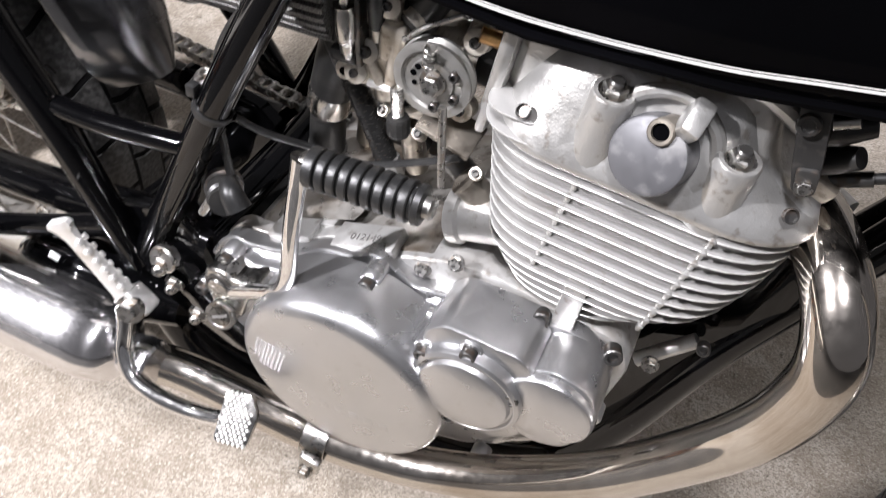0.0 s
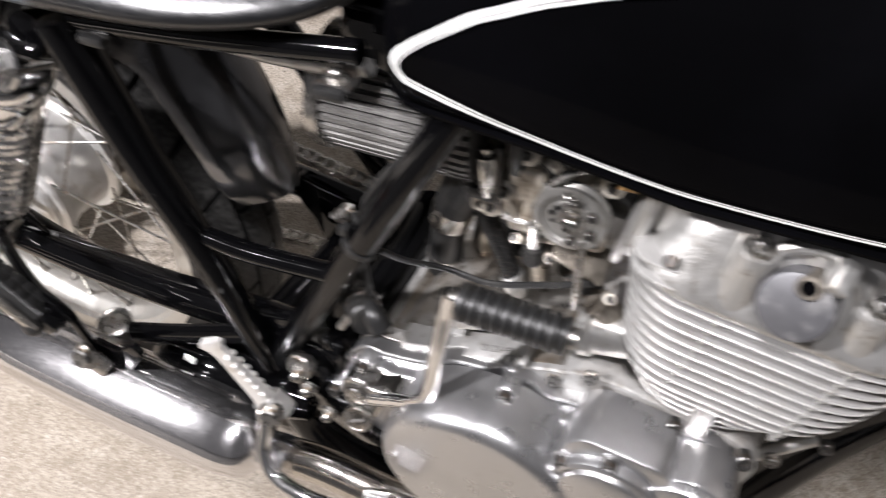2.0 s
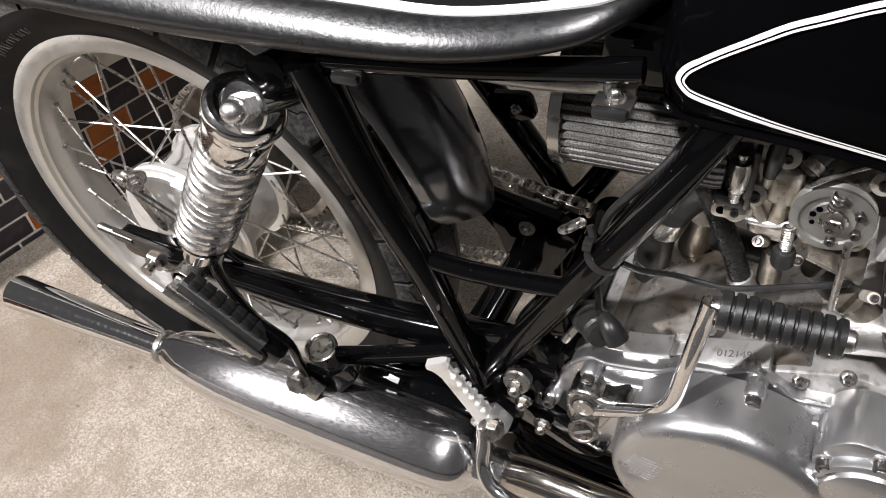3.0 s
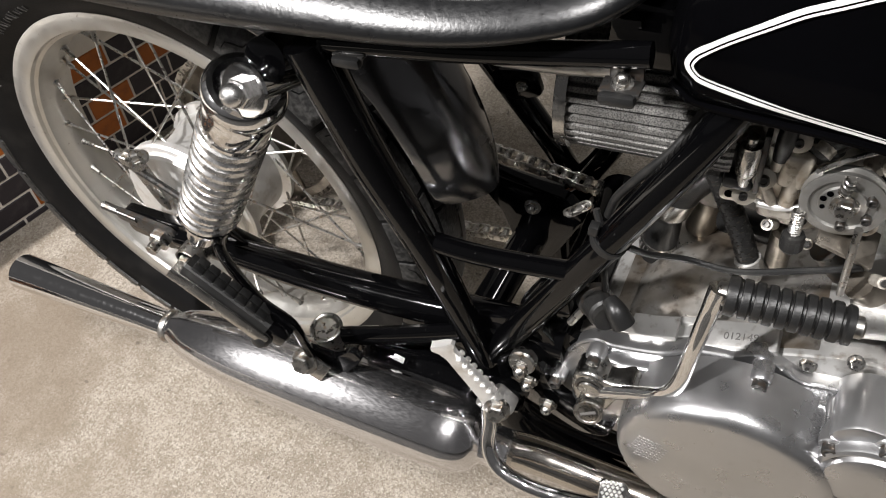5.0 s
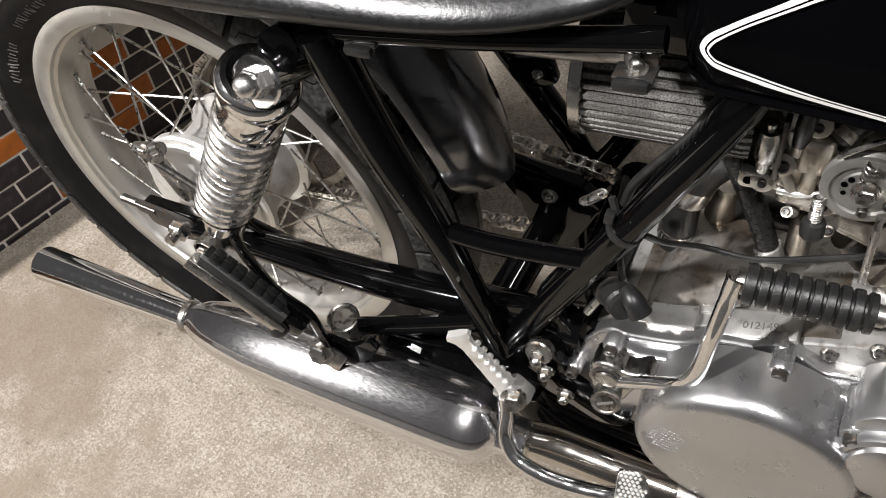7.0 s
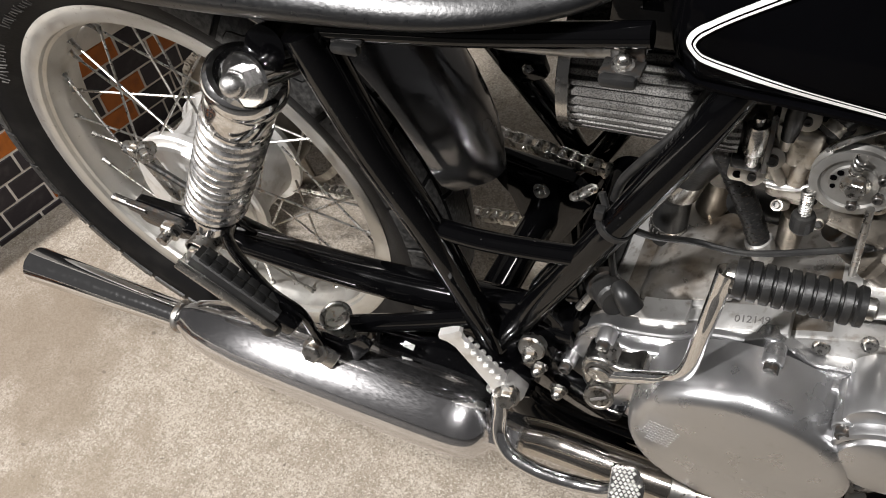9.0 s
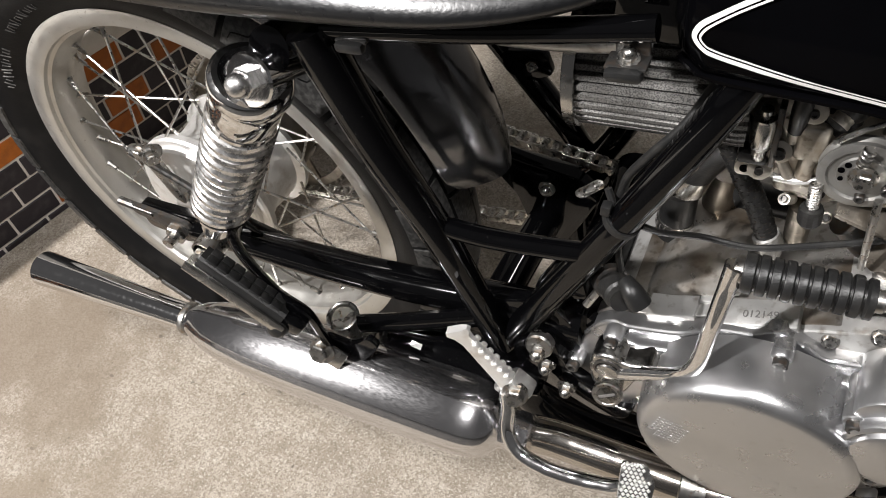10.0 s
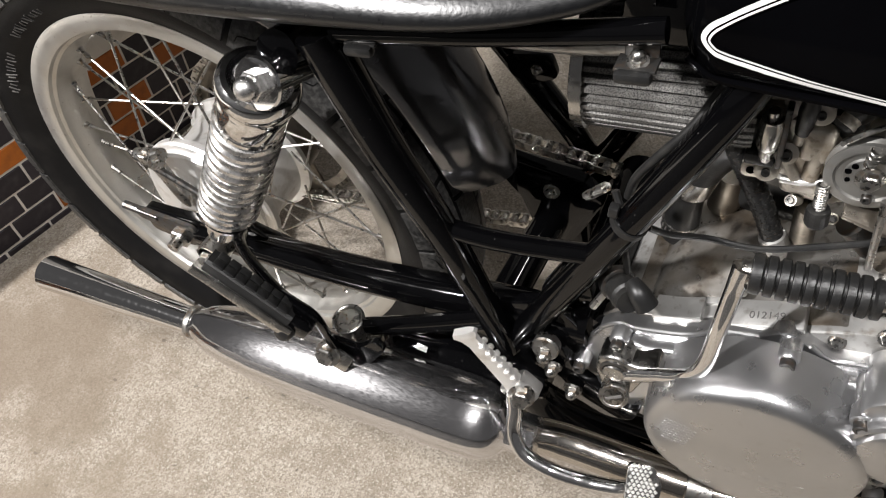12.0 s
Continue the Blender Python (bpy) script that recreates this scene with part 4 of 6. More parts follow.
# ---- engine ----
def engine():
    outline = [(0.462, 0.345), (0.470, 0.386), (0.500, 0.414), (0.545, 0.436), (0.595, 0.460), (0.650, 0.490), (0.690, 0.500), (0.790, 0.492), (0.806, 0.470),
               (0.800, 0.400), (0.775, 0.330), (0.720, 0.280), (0.600, 0.262), (0.510, 0.285)]
    bm = prism(rounded(outline, 0.02), 0.120, -0.088, 0.004)
    case = part("crankcase", bm, STAINED, BIKE, "stained cast aluminium engine crankcase")
    # right-hand cover: flange, clutch dome
    flange = [(0.466, 0.335), (0.467, 0.362), (0.474, 0.399), (0.484, 0.418), (0.495, 0.428), (0.510, 0.428), (0.547, 0.441), (0.572, 0.461), (0.598, 0.469), (0.608, 0.479), (0.619, 0.483), (0.630, 0.475), (0.648, 0.468), (0.670, 0.473), (0.735, 0.490), (0.770, 0.495),
              (0.795, 0.475), (0.797, 0.430), (0.780, 0.370), (0.740, 0.310), (0.680, 0.285), (0.600, 0.283), (0.540, 0.292), (0.490, 0.310)]
    bm = prism(rounded([Vector((0.632, 0.385)) + (Vector(p) - Vector((0.632, 0.385))) * 1.012 for p in flange if not (0.600 < p[0] < 0.635 and p[1] > 0.45)], 0.010), -0.072, -0.0842, 0.0018)
    part("case_flange", bm, STAINED, case, "", 30)
    bm = prism(rounded(flange, 0.014), -0.086, -0.099, 0.0025, steps=2)
    middle = Vector((0.632, 0.385))
    inner = [middle + (Vector(p) - middle) * 0.885 for p in flange]
    prism(rounded(inner, 0.014), -0.097, -0.112, 0.006, bm, steps=3)
    cover = part("side_cover", bm, POLISHED, BIKE, "polished aluminium right-hand engine side cover with clutch dome")
    bm = lathe([(0.0890, 0.104), (0.0880, 0.110), (0.0870, 0.122), (0.0860, 0.134), (0.0849, 0.143), (0.0835, 0.1485), (0.0808, 0.1525), (0.0770, 0.1548), (0.0720, 0.1558), (0.055, 0.1566), (0.030, 0.1572), (0, 0.1574)], pose(0.619, 0, 0.386, 90), 96)
    dome = part("clutch_dome", bm, POLISHED, cover, "smooth polished clutch dome", 40)
    # worn cast emblem on the dome, unreadable: low plain bars
    rnd = random.Random(2)
    for k in range(6):
        x, z = 0.600 + 0.0125 * k, 0.357 + 0.002 * k
        y = -float(np.interp(math.hypot(x - 0.619, z - 0.386), [0.030, 0.055, 0.072, 0.077], [0.1572, 0.1566, 0.1558, 0.1548]))
        bm = block((0.0080, 0.0012, 0.0100), pose(x, y + 0.00045, z, 0, -9, 0), 0.0003)
        part("emblem_bar", bm, POLISHED, cover, "worn cast emblem bar")
    # embossed chequered patch
    bm = bmesh.new()
    for i in range(8):
        for j in range(8):
            if (i < 2 and j < 2) or (i > 5 and j > 6):
                continue
            x, z = 0.5475 + 0.0034 * i + 0.0008 * j, 0.372 + 0.0042 * j
            r = math.hypot(x - 0.619, z - 0.386)
            y = -float(np.interp(r, [0.030, 0.055, 0.072, 0.077], [0.1572, 0.1566, 0.1558, 0.1548]))
            block((0.0026, 0.0016, 0.0034), pose(x, y + 0.0004, z, 0, 12, -6), 0.0003, bm)
    tagged(part("chequered_patch", bm, POLISHED, cover), "fine chequered cast patch", kind="stuff")
    # oil filter cover and its housing
    house = [(0.670, 0.415), (0.672, 0.480), (0.684, 0.494), (0.740, 0.496), (0.750, 0.484), (0.752, 0.430), (0.735, 0.400), (0.696, 0.396)]
    bm = prism(rounded(house, 0.007), -0.090, -0.138, 0.003)
    filt = part("filter_housing", bm, POLISHED, cover, "dull aluminium oil filter housing")
    bm = lathe([(0.041, 0.100), (0.041, 0.143), (0.040, 0.146), (0.0375, 0.1475), (0.0365, 0.1475), (0.0355, 0.1455), (0.034, 0.1455), (0.0325, 0.1495), (0.030, 0.1508), (0, 0.1512)], pose(0.711, 0, 0.444, 90), 64)
    part("filter_cap", bm, POLISHED, cover, "round polished oil filter cap", 30)
    for x, z in ((0.6760, 0.4620), (0.7060, 0.4840), (0.7420, 0.4600), (0.7060, 0.4040)):
        bm = lathe([(0.0085, 0.09), (0.0085, 0.139), (0.0075, 0.140), (0, 0.140)], pose(x, 0, z, 90), 18)
        part("boss", bm, POLISHED, cover)
        bolt(cover, (x, -0.141, z), (0, -1, 0), SOCKET, 0.95)
    # round cover ahead of it
    house = [(0.735, 0.425), (0.740, 0.478), (0.758, 0.494), (0.788, 0.488), (0.798, 0.462), (0.790, 0.415), (0.760, 0.402)]
    bm = prism(rounded(house, 0.014), -0.090, -0.134, 0.003)
    part("timing_housing", bm, POLISHED, cover)
    bm = lathe([(0.033, 0.100), (0.033, 0.137), (0.0315, 0.140), (0.029, 0.1412), (0, 0.1418)], pose(0.765, 0, 0.456, 90), 56)
    part("round_cap", bm, POLISHED, cover, "plain round polished cap", 30)
    bm = lathe([(0.030, 0.095), (0.030, 0.124), (0.0285, 0.127), (0.026, 0.1282), (0, 0.1286)], pose(0.728, 0, 0.402, 90), 48)
    part("lower_cap", bm, POLISHED, cover, "", 30)
    for x, y, z in ((0.6195, -0.110, 0.472), (0.4990, -0.108, 0.420), (0.4700, -0.106, 0.362), (0.779, -0.112, 0.475), (0.796, -0.105, 0.430), (0.735, -0.112, 0.300)):
        bm = lathe([(0.0082, 0.0975), (0.0082, -y + 0.004), (0.0070, -y + 0.006), (0, -y + 0.006)], pose(x, 0, z, 90), 18)
        part("boss", bm, POLISHED, cover)
        bolt(cover, (x, y - 0.007, z), (0, -1, 0), SOCKET, 0.95)
    # worn lip along the joint and flat panels behind the kick lever
    lip = [(0.474, 0.396), (0.484, 0.416), (0.496, 0.4265), (0.510, 0.4265), (0.547, 0.4395), (0.572, 0.4590), (0.598, 0.4670)]
    part("cover_lip", tube([(x, -0.0985, z) for x, z in lip], 0.0022, 8), POLISHED, cover)
    lip = [(0.632, 0.4750), (0.648, 0.4660), (0.670, 0.4710), (0.690, 0.4770)]
    part("cover_lip", tube([(x, -0.0985, z) for x, z in lip], 0.0022, 8), POLISHED, cover)
    bm = block((0.040, 0.040, 0.008), pose(0.537, -0.068, 0.4405, 0, -24.5, 0), 0.0012)
    block((0.014, 0.020, 0.008), pose(0.562, -0.062, 0.4520, 0, -24.5, 0), 0.0012, bm)
    part("raised_panel", bm, STAINED, case)
    bm = block((0.054, 0.024, 0.012), pose(0.6010, -0.080, 0.4690, 8, -24.5, 0), 0.0012)
    pad = part("number_pad", bm, STAINED, case, "machined pad with stamped engine number")
    text = bpy.data.curves.new("number", "FONT")
    text.body, text.size, text.extrude = "012149", 0.0088, 0.0003
    text.align_x, text.align_y = "CENTER", "CENTER"
    ob = new("stamped_number", text)
    ob.parent = pad
    ob.matrix_local = pose(0.6010, -0.080, 0.4690, 8, -24.5, 0) @ Matrix.Translation((0, -0.002, 0.0061))
    text.materials.append(ENGRAVED_SHADE)
    part("oily_deck", block((0.168, 0.150, 0.006), pose(0.576, -0.008, 0.4525, 0, -24.5, 0), 0.002), OILY_DECK, case, "oil-stained top of the gearbox")
    # top deck with a ridge, breather boss and filler plug
    bm = loft([[Vector((x, y, z)) for x, y, z in ring] for ring in (
        [(0.510, -0.070, 0.430), (0.585, -0.070, 0.470), (0.585, 0.05, 0.470), (0.510, 0.05, 0.430)],
        [(0.522, -0.040, 0.450), (0.586, -0.036, 0.478), (0.586, 0.03, 0.478), (0.522, 0.03, 0.450)])])
    bmesh.ops.bevel(bm, geom=bm.edges[:], offset=0.005, segments=3, profile=0.5, affect="EDGES")
    part("gearbox_hump", bm, OILY_DECK, case, "", 40)
    bm = lathe([(0.0190, 0.0), (0.0190, 0.008), (0.0165, 0.010), (0.0165, 0.046), (0.0180, 0.048), (0.0180, 0.056)], towards((0.654, -0.062, 0.512), (0.9, 0.0, 0.36)), 32)
    part("base_boss", bm, CAST, case, "", 30)
    bolt(case, (0.648, -0.090, 0.478), (0, -0.8, 0.6), HEX, 0.72)
    bolt(case, (0.672, -0.096, 0.506), (0, -0.8, 0.6), HEX, 0.65)
    # engine cylinder
    cyl = part("cylinder", lathe([(0.066, 0.488), (0.066, 0.632)], Matrix.Translation((0.755, 0, 0)), 48), CAST, BIKE, "cast aluminium air-cooled cylinder with horizontal fins")
    rnd = random.Random(7)
    for k in range(12):
        z = 0.505 + 0.0104 * k
        u = k / 11
        x0 = float(np.interp(u, [0, 0.25, 1], [0.694, 0.678, 0.664]))
        x1 = float(np.interp(u, [0, 0.12, 0.3, 0.6, 1], [0.800, 0.822, 0.840, 0.850, 0.856]))
        half = float(np.interp(u, [0, 0.3, 1], [0.092, 0.102, 0.106]))
        shape = rounded([(x0, -half), (x1, -half), (x1, half), (x0, half)], [0.048, 0.060, 0.05, 0.05], 8)
        bm = bmesh.new()
        rings = []
        for dz, s in ((-0.0019, 0.86), (-0.0009, 0.975), (-0.0007, 0.990), (0, 0.992), (0.0007, 0.990), (0.0009, 0.975), (0.0019, 0.86)):
            c = Vector(((x0 + x1) / 2, 0))
            rings.append([Vector((c.x + (p.x - c.x) * s, p.y * s, z + dz)) for p in shape])
        part("fin", loft(rings, bm), FIN_CAST, cyl, "", 18)
        edge = []
        for dz, s in ((-0.0004, 0.990), (-0.0003, 0.995), (0, 0.9975), (0.0003, 0.9975), (0.0005, 0.995), (0.0007, 0.990)):
            edge.append([Vector((c.x + (p.x - c.x) * s, p.y * s, z + dz)) for p in shape])
        part("machined_edge", loft(edge), EDGE, cyl, "", 30)
    core = []
    for k in range(12):
        u = k / 11
        x0 = float(np.interp(u, [0, 0.25, 1], [0.694, 0.678, 0.664])) + 0.006
        x1 = float(np.interp(u, [0, 0.12, 0.3, 0.6, 1], [0.800, 0.822, 0.840, 0.850, 0.856])) - 0.006
        half = float(np.interp(u, [0, 0.3, 1], [0.092, 0.102, 0.106])) - 0.0065
        core.append([Vector((p.x, p.y, 0.505 + 0.0104 * k)) for p in rounded([(x0, -half), (x1, -half), (x1, half), (x0, half)], [0.042, 0.054, 0.045, 0.045], 8)])
    part("barrel_wall", loft(core), FIN_CAST, cyl, "", 60)
    for k, x1, half in ((12, 0.722, 0.1040), (13, 0.700, 0.1005)):
        z, x0 = 0.505 + 0.0104 * k, 0.6635 + 0.0008 * (k - 12)
        shape = rounded([(x0, -half), (x1, -half), (x1, 0.08), (x0, 0.08)], [0.042, 0.012, 0.02, 0.04], 8)
        for name, mat, levels in (("fin", FIN_CAST, ((-0.0019, 0.90), (-0.0009, 0.985), (-0.0007, 0.992), (0.0007, 0.992), (0.0009, 0.985), (0.0019, 0.90))),
                                  ("machined_edge", EDGE, ((-0.0004, 0.990), (0, 0.998), (0.0004, 0.998), (0.0007, 0.990)))):
            rings = [[Vector((0.70 + (p.x - 0.70) * s, p.y * s, z + dz)) for p in shape] for dz, s in levels]
            part(name, loft(rings), mat, cyl, "", 18)
    # ribs that tie the fins, as little bridges between them
    for x, k0 in ((0.716, 4), (0.794, 2)):
        for k in range(k0, 12):
            z = 0.505 + 0.0104 * k
            half = float(np.interp(k / 11, [0, 0.3, 1], [0.092, 0.102, 0.106]))
            bm = block((0.0042, 0.014, 0.0030), Matrix.Translation((x + 0.0010 * k, -half + 0.0072, z - 0.0005)), 0.0013)
            block((0.0034, 0.012, 0.0104), Matrix.Translation((x + 0.0010 * k, -half + 0.011, z - 0.005)), 0.001, bm)
            part("rib", bm, CAST, cyl)
    # plain base block with stud boss at the side
    bm = prism(rounded([(0.744, 0.490), (0.744, 0.548), (0.758, 0.548), (0.760, 0.490)], 0.004), -0.06, -0.096, 0.002)
    part("stud_boss", bm, CAST, cyl)
    bolt(cyl, (0.738, -0.096, 0.492), (0.1, -0.93, 0.35), SOCKET, 1.05)
    bolt(cyl, (0.790, -0.094, 0.486), (0.2, -0.90, 0.35), SOCKET, 1.1)
    # cylinder head
    head = [(0.666, 0.628), (0.668, 0.684), (0.690, 0.700), (0.788, 0.704), (0.806, 0.690), (0.815, 0.655), (0.850, 0.634), (0.852, 0.628)]
    bm = prism(rounded(head, 0.012), 0.085, -0.078, 0.012, steps=4)
    hd = part("cylinder_head", bm, CAST, BIKE, "cast aluminium cylinder head with bolted bosses", 40)
    shape = rounded([(0.666, -0.106), (0.858, -0.106), (0.858, 0.106), (0.666, 0.106)], [0.045, 0.06, 0.05, 0.05], 8)
    front = lambda x, z: max(x - 0.76, 0) * float(np.interp(z, [0.632, 0.647, 0.660, 0.690], [0, 0.22, 0.38, 0.42]))
    rings = [[Vector((0.76 + (p.x - 0.76 - front(p.x, z)) * s, p.y * s, z)) for p in shape] for z, s in ((0.6245, 0.99), (0.6265, 1.0), (0.630, 0.995), (0.637, 0.968), (0.647, 0.925), (0.660, 0.875), (0.680, 0.80), (0.690, 0.72))]
    part("head_skirt", loft(rings), CAST, hd, "", 50)
    for x, z in ((0.728, 0.674), (0.797, 0.664)):
        bm = lathe([(0.0160, -0.006), (0.0135, 0.010), (0.0118, 0.024), (0.0118, 0.036), (0.0108, 0.0375), (0.0085, 0.0375), (0.0085, 0.034), (0, 0.034)], Matrix.Translation((x, -0.0895, z - 0.036)) @ pose(0, 0, 0, 6, 0, 0), 26)
        part("bolt_tower", bm, CAST, hd)
        bolt(hd, (x, -0.0935, z - 0.001), (0, -0.1, 1), HEX, 1.05)
        part("bolt_tip", lathe([(0.0042, 0), (0.0042, 0.0085), (0.0034, 0.0095), (0, 0.0095)], towards((x, -0.0935, z - 0.001), (0, -0.1, 1)), 14), DARK_STEEL, hd)
    # rear side wall of the head, facing the carburettor
    bm = block((0.010, 0.150, 0.070), pose(0.666, -0.008, 0.655, 0, 4, 0), 0.004)
    part("intake_face", bm, CAST, hd)
    # round cap on the side, with a screw and a pressed lug
    m = along((0.7610, -0.0880, 0.6490), (-0.24, -0.90, 0.36), (0, 0.36, 0.92))
    bm = lathe([(0.031, -0.012), (0.031, 0.000), (0.028, 0.003), (0.0225, 0.004)], m, 48)
    part("cap_seat", bm, CAST, hd)
    bm = lathe([(0.0208, 0.0), (0.0208, 0.021), (0.0199, 0.0235), (0.0182, 0.0245), (0, 0.0248)], m, 56)
    cap = part("side_cap", bm, material("worn_grey_cap", (0.085, 0.085, 0.09), 0.5, 0.4, rough_noise=(120, 0.40, 0.65), spots=[(60, 0.52, 0.70, (0.26, 0.255, 0.25), 0.5)]), hd, "dull grey round cap worn bright in the middle", 30)
    bm = lathe([(0.0070, 0.0), (0.0070, 0.0265), (0.0062, 0.0275), (0.0046, 0.0275), (0.0044, 0.024), (0, 0.024)], m @ Matrix.Translation((0.002, 0.0145, 0)), 24)
    part("screw_eye", bm, DARKENED_GRIME, cap)
    # Black disc set in the eye for the dark inside of its hole
    part("screw_hole", lathe([(0.0044, 0.0), (0.0044, 0.0256), (0, 0.0256)], m @ Matrix.Translation((0.002, 0.0145, 0)), 20), TANK_PAINT, cap)
    bm = block((0.011, 0.020, 0.014), pose(0.7685, -0.0990, 0.6795, 30, 18, 0), 0.002)
    part("lug", bm, CAST, hd)
    # Two holes whose inner shade is given by dark steel colour
    for x, y, z, d in ((0.688, -0.0975, 0.6455, (-0.2, -0.75, 0.6)), (0.832, -0.0915, 0.6435, (0.3, -0.75, 0.6))):
        bm = lathe([(0.0042, 0), (0.0042, 0.0022), (0.0036, 0.0024), (0.0034, 0.0005), (0, 0.0005)], towards((x, y, z), d), 22)
        part("plug_hole", bm, DARK_STEEL, hd)
    bm = tube([(0.728, -0.092, 0.650), (0.738, -0.0895, 0.675), (0.760, -0.088, 0.684), (0.782, -0.0895, 0.671), (0.789, -0.093, 0.646)], 0.0040, 10)
    part("cap_rim", bm, CAST, hd)
    bm = tube([(0.700, -0.078, 0.690), (0.730, -0.082, 0.698), (0.790, -0.082, 0.698), (0.822, -0.072, 0.680)], 0.006, 10)
    part("rocker_edge", bm, CAST, hd)
    # exhaust clamp
    bm = lathe([(0.024, -0.008), (0.024, 0.008), (0.019, 0.008), (0.019, -0.008)], towards((0.858, -0.038, 0.605), (0.85, -0.5, -0.1)), 32, closed=True)
    clamp = part("exhaust_clamp", bm, CAST, hd)
    bolt(clamp, (0.862, -0.062, 0.622), (0.4, -0.5, 0.76), DOME, 1.2)
    bolt(clamp, (0.866, -0.050, 0.612), (0.7, -0.6, 0.3), DOME, 1.0)


engine()


# ---- exhaust ----
def exhaust():
    path = [(0.825, -0.015, 0.612), (0.852, -0.050, 0.618), (0.872, -0.090, 0.613), (0.886, -0.113, 0.590), (0.891, -0.116, 0.556), (0.886, -0.115, 0.507), (0.866, -0.116, 0.455), (0.824, -0.120, 0.385),
            (0.768, -0.124, 0.325), (0.710, -0.128, 0.286), (0.655, -0.133, 0.268), (0.600, -0.138, 0.262), (0.530, -0.140, 0.261), (0.470, -0.144, 0.266), (0.435, -0.155, 0.278), (0.405, -0.164, 0.290)]
    pipe = part("exhaust_pipe", tube(path, 0.0186, 28, n=10), HEADER, BIKE, "heat-stained chrome header pipe sweeping under the engine", 60)
    bm = lathe([(0.0185, -0.012), (0.0205, -0.011), (0.0205, 0.011), (0.0185, 0.012)], towards((0.600, -0.138, 0.262), (-1, -0.1, 0.0)), 36, closed=True)
    block((0.020, 0.008, 0.034), pose(0.604, -0.161, 0.254, 10, 8, 0), 0.002, bm)
    lug = part("pipe_clamp", bm, STEEL, pipe, "bright steel pipe clamp with bolt lug")
    bolt(lug, (0.602, -0.167, 0.244), (0, -1, 0.2), HEX, 0.8)
    # muffler turned round its own slightly sloping axis
    a, b = Vector((0.440, -0.164, 0.294)), Vector((-0.180, -0.175, 0.259))
    m = towards(a, b - a)
    prof = [(0.0190, -0.012), (0.0210, -0.010), (0.0210, 0.004), (0.0195, 0.006), (0.0195, 0.016), (0.0250, 0.020), (0.0315, 0.026), (0.0352, 0.034), (0.0382, 0.046), (0.0396, 0.062), (0.0402, 0.085),
            (0.0404, 0.160), (0.0400, 0.205), (0.0390, 0.250), (0.0378, 0.290), (0.0340, 0.325), (0.0296, 0.350), (0.0245, 0.368), (0.0188, 0.378), (0.0172, 0.383), (0.0172, 0.389),
            (0.0160, 0.391), (0.0160, 0.400)]
    bm = lathe(prof, m, 96)
    muf = part("muffler", bm, SCRATCHED, BIKE, "chromed cigar-shaped muffler with long straight tailpipe", 30)
    bm = lathe([(0.0165, 0.384), (0.0188, 0.385), (0.0192, 0.388), (0.0188, 0.391), (0.0165, 0.392)], m, 40, closed=True)
    part("weld_collar", bm, STEEL, muf)
    prof = [(0.0160, 0.390), (0.0162, 0.42), (0.0185, 0.50), (0.0205, 0.585), (0.0212, 0.6065), (0.0205, 0.6075), (0.0195, 0.600), (0.0155, 0.52), (0, 0.52)]
    part("tailpipe", lathe(prof, m, 64), CHROME, muf, "smooth mirror-bright tailpipe", 30)
    # inner wall of the tailpipe
    bm = lathe([(0.0150, 0.52), (0.0185, 0.603)], m, 40)
    part("tail_bore", bm, DARK_STEEL, muf)
    # black inner chamber beside the muffler
    bm = tube([(0.440, -0.105, 0.300), (0.400, -0.108, 0.297), (0.340, -0.110, 0.292), (0.285, -0.112, 0.286), (0.262, -0.115, 0.282)], [0.018, 0.026, 0.031, 0.028, 0.012], 24)
    box = part("collector_box", bm, PAINT, muf, "gloss black collector beside the muffler")
    bm = block((0.012, 0.006, 0.0015), pose(0.316, -0.128, 0.3185, 40, -2, -5), 0.0004)
    part("white_label", bm, WHITE, box, "small plain white sticker")
    bm = tube([(0.395, -0.148, 0.315), (0.330, -0.145, 0.318), (0.275, -0.150, 0.310)], 0.004, 10)
    part("seam_bead", bm, CHROME, box)


exhaust()


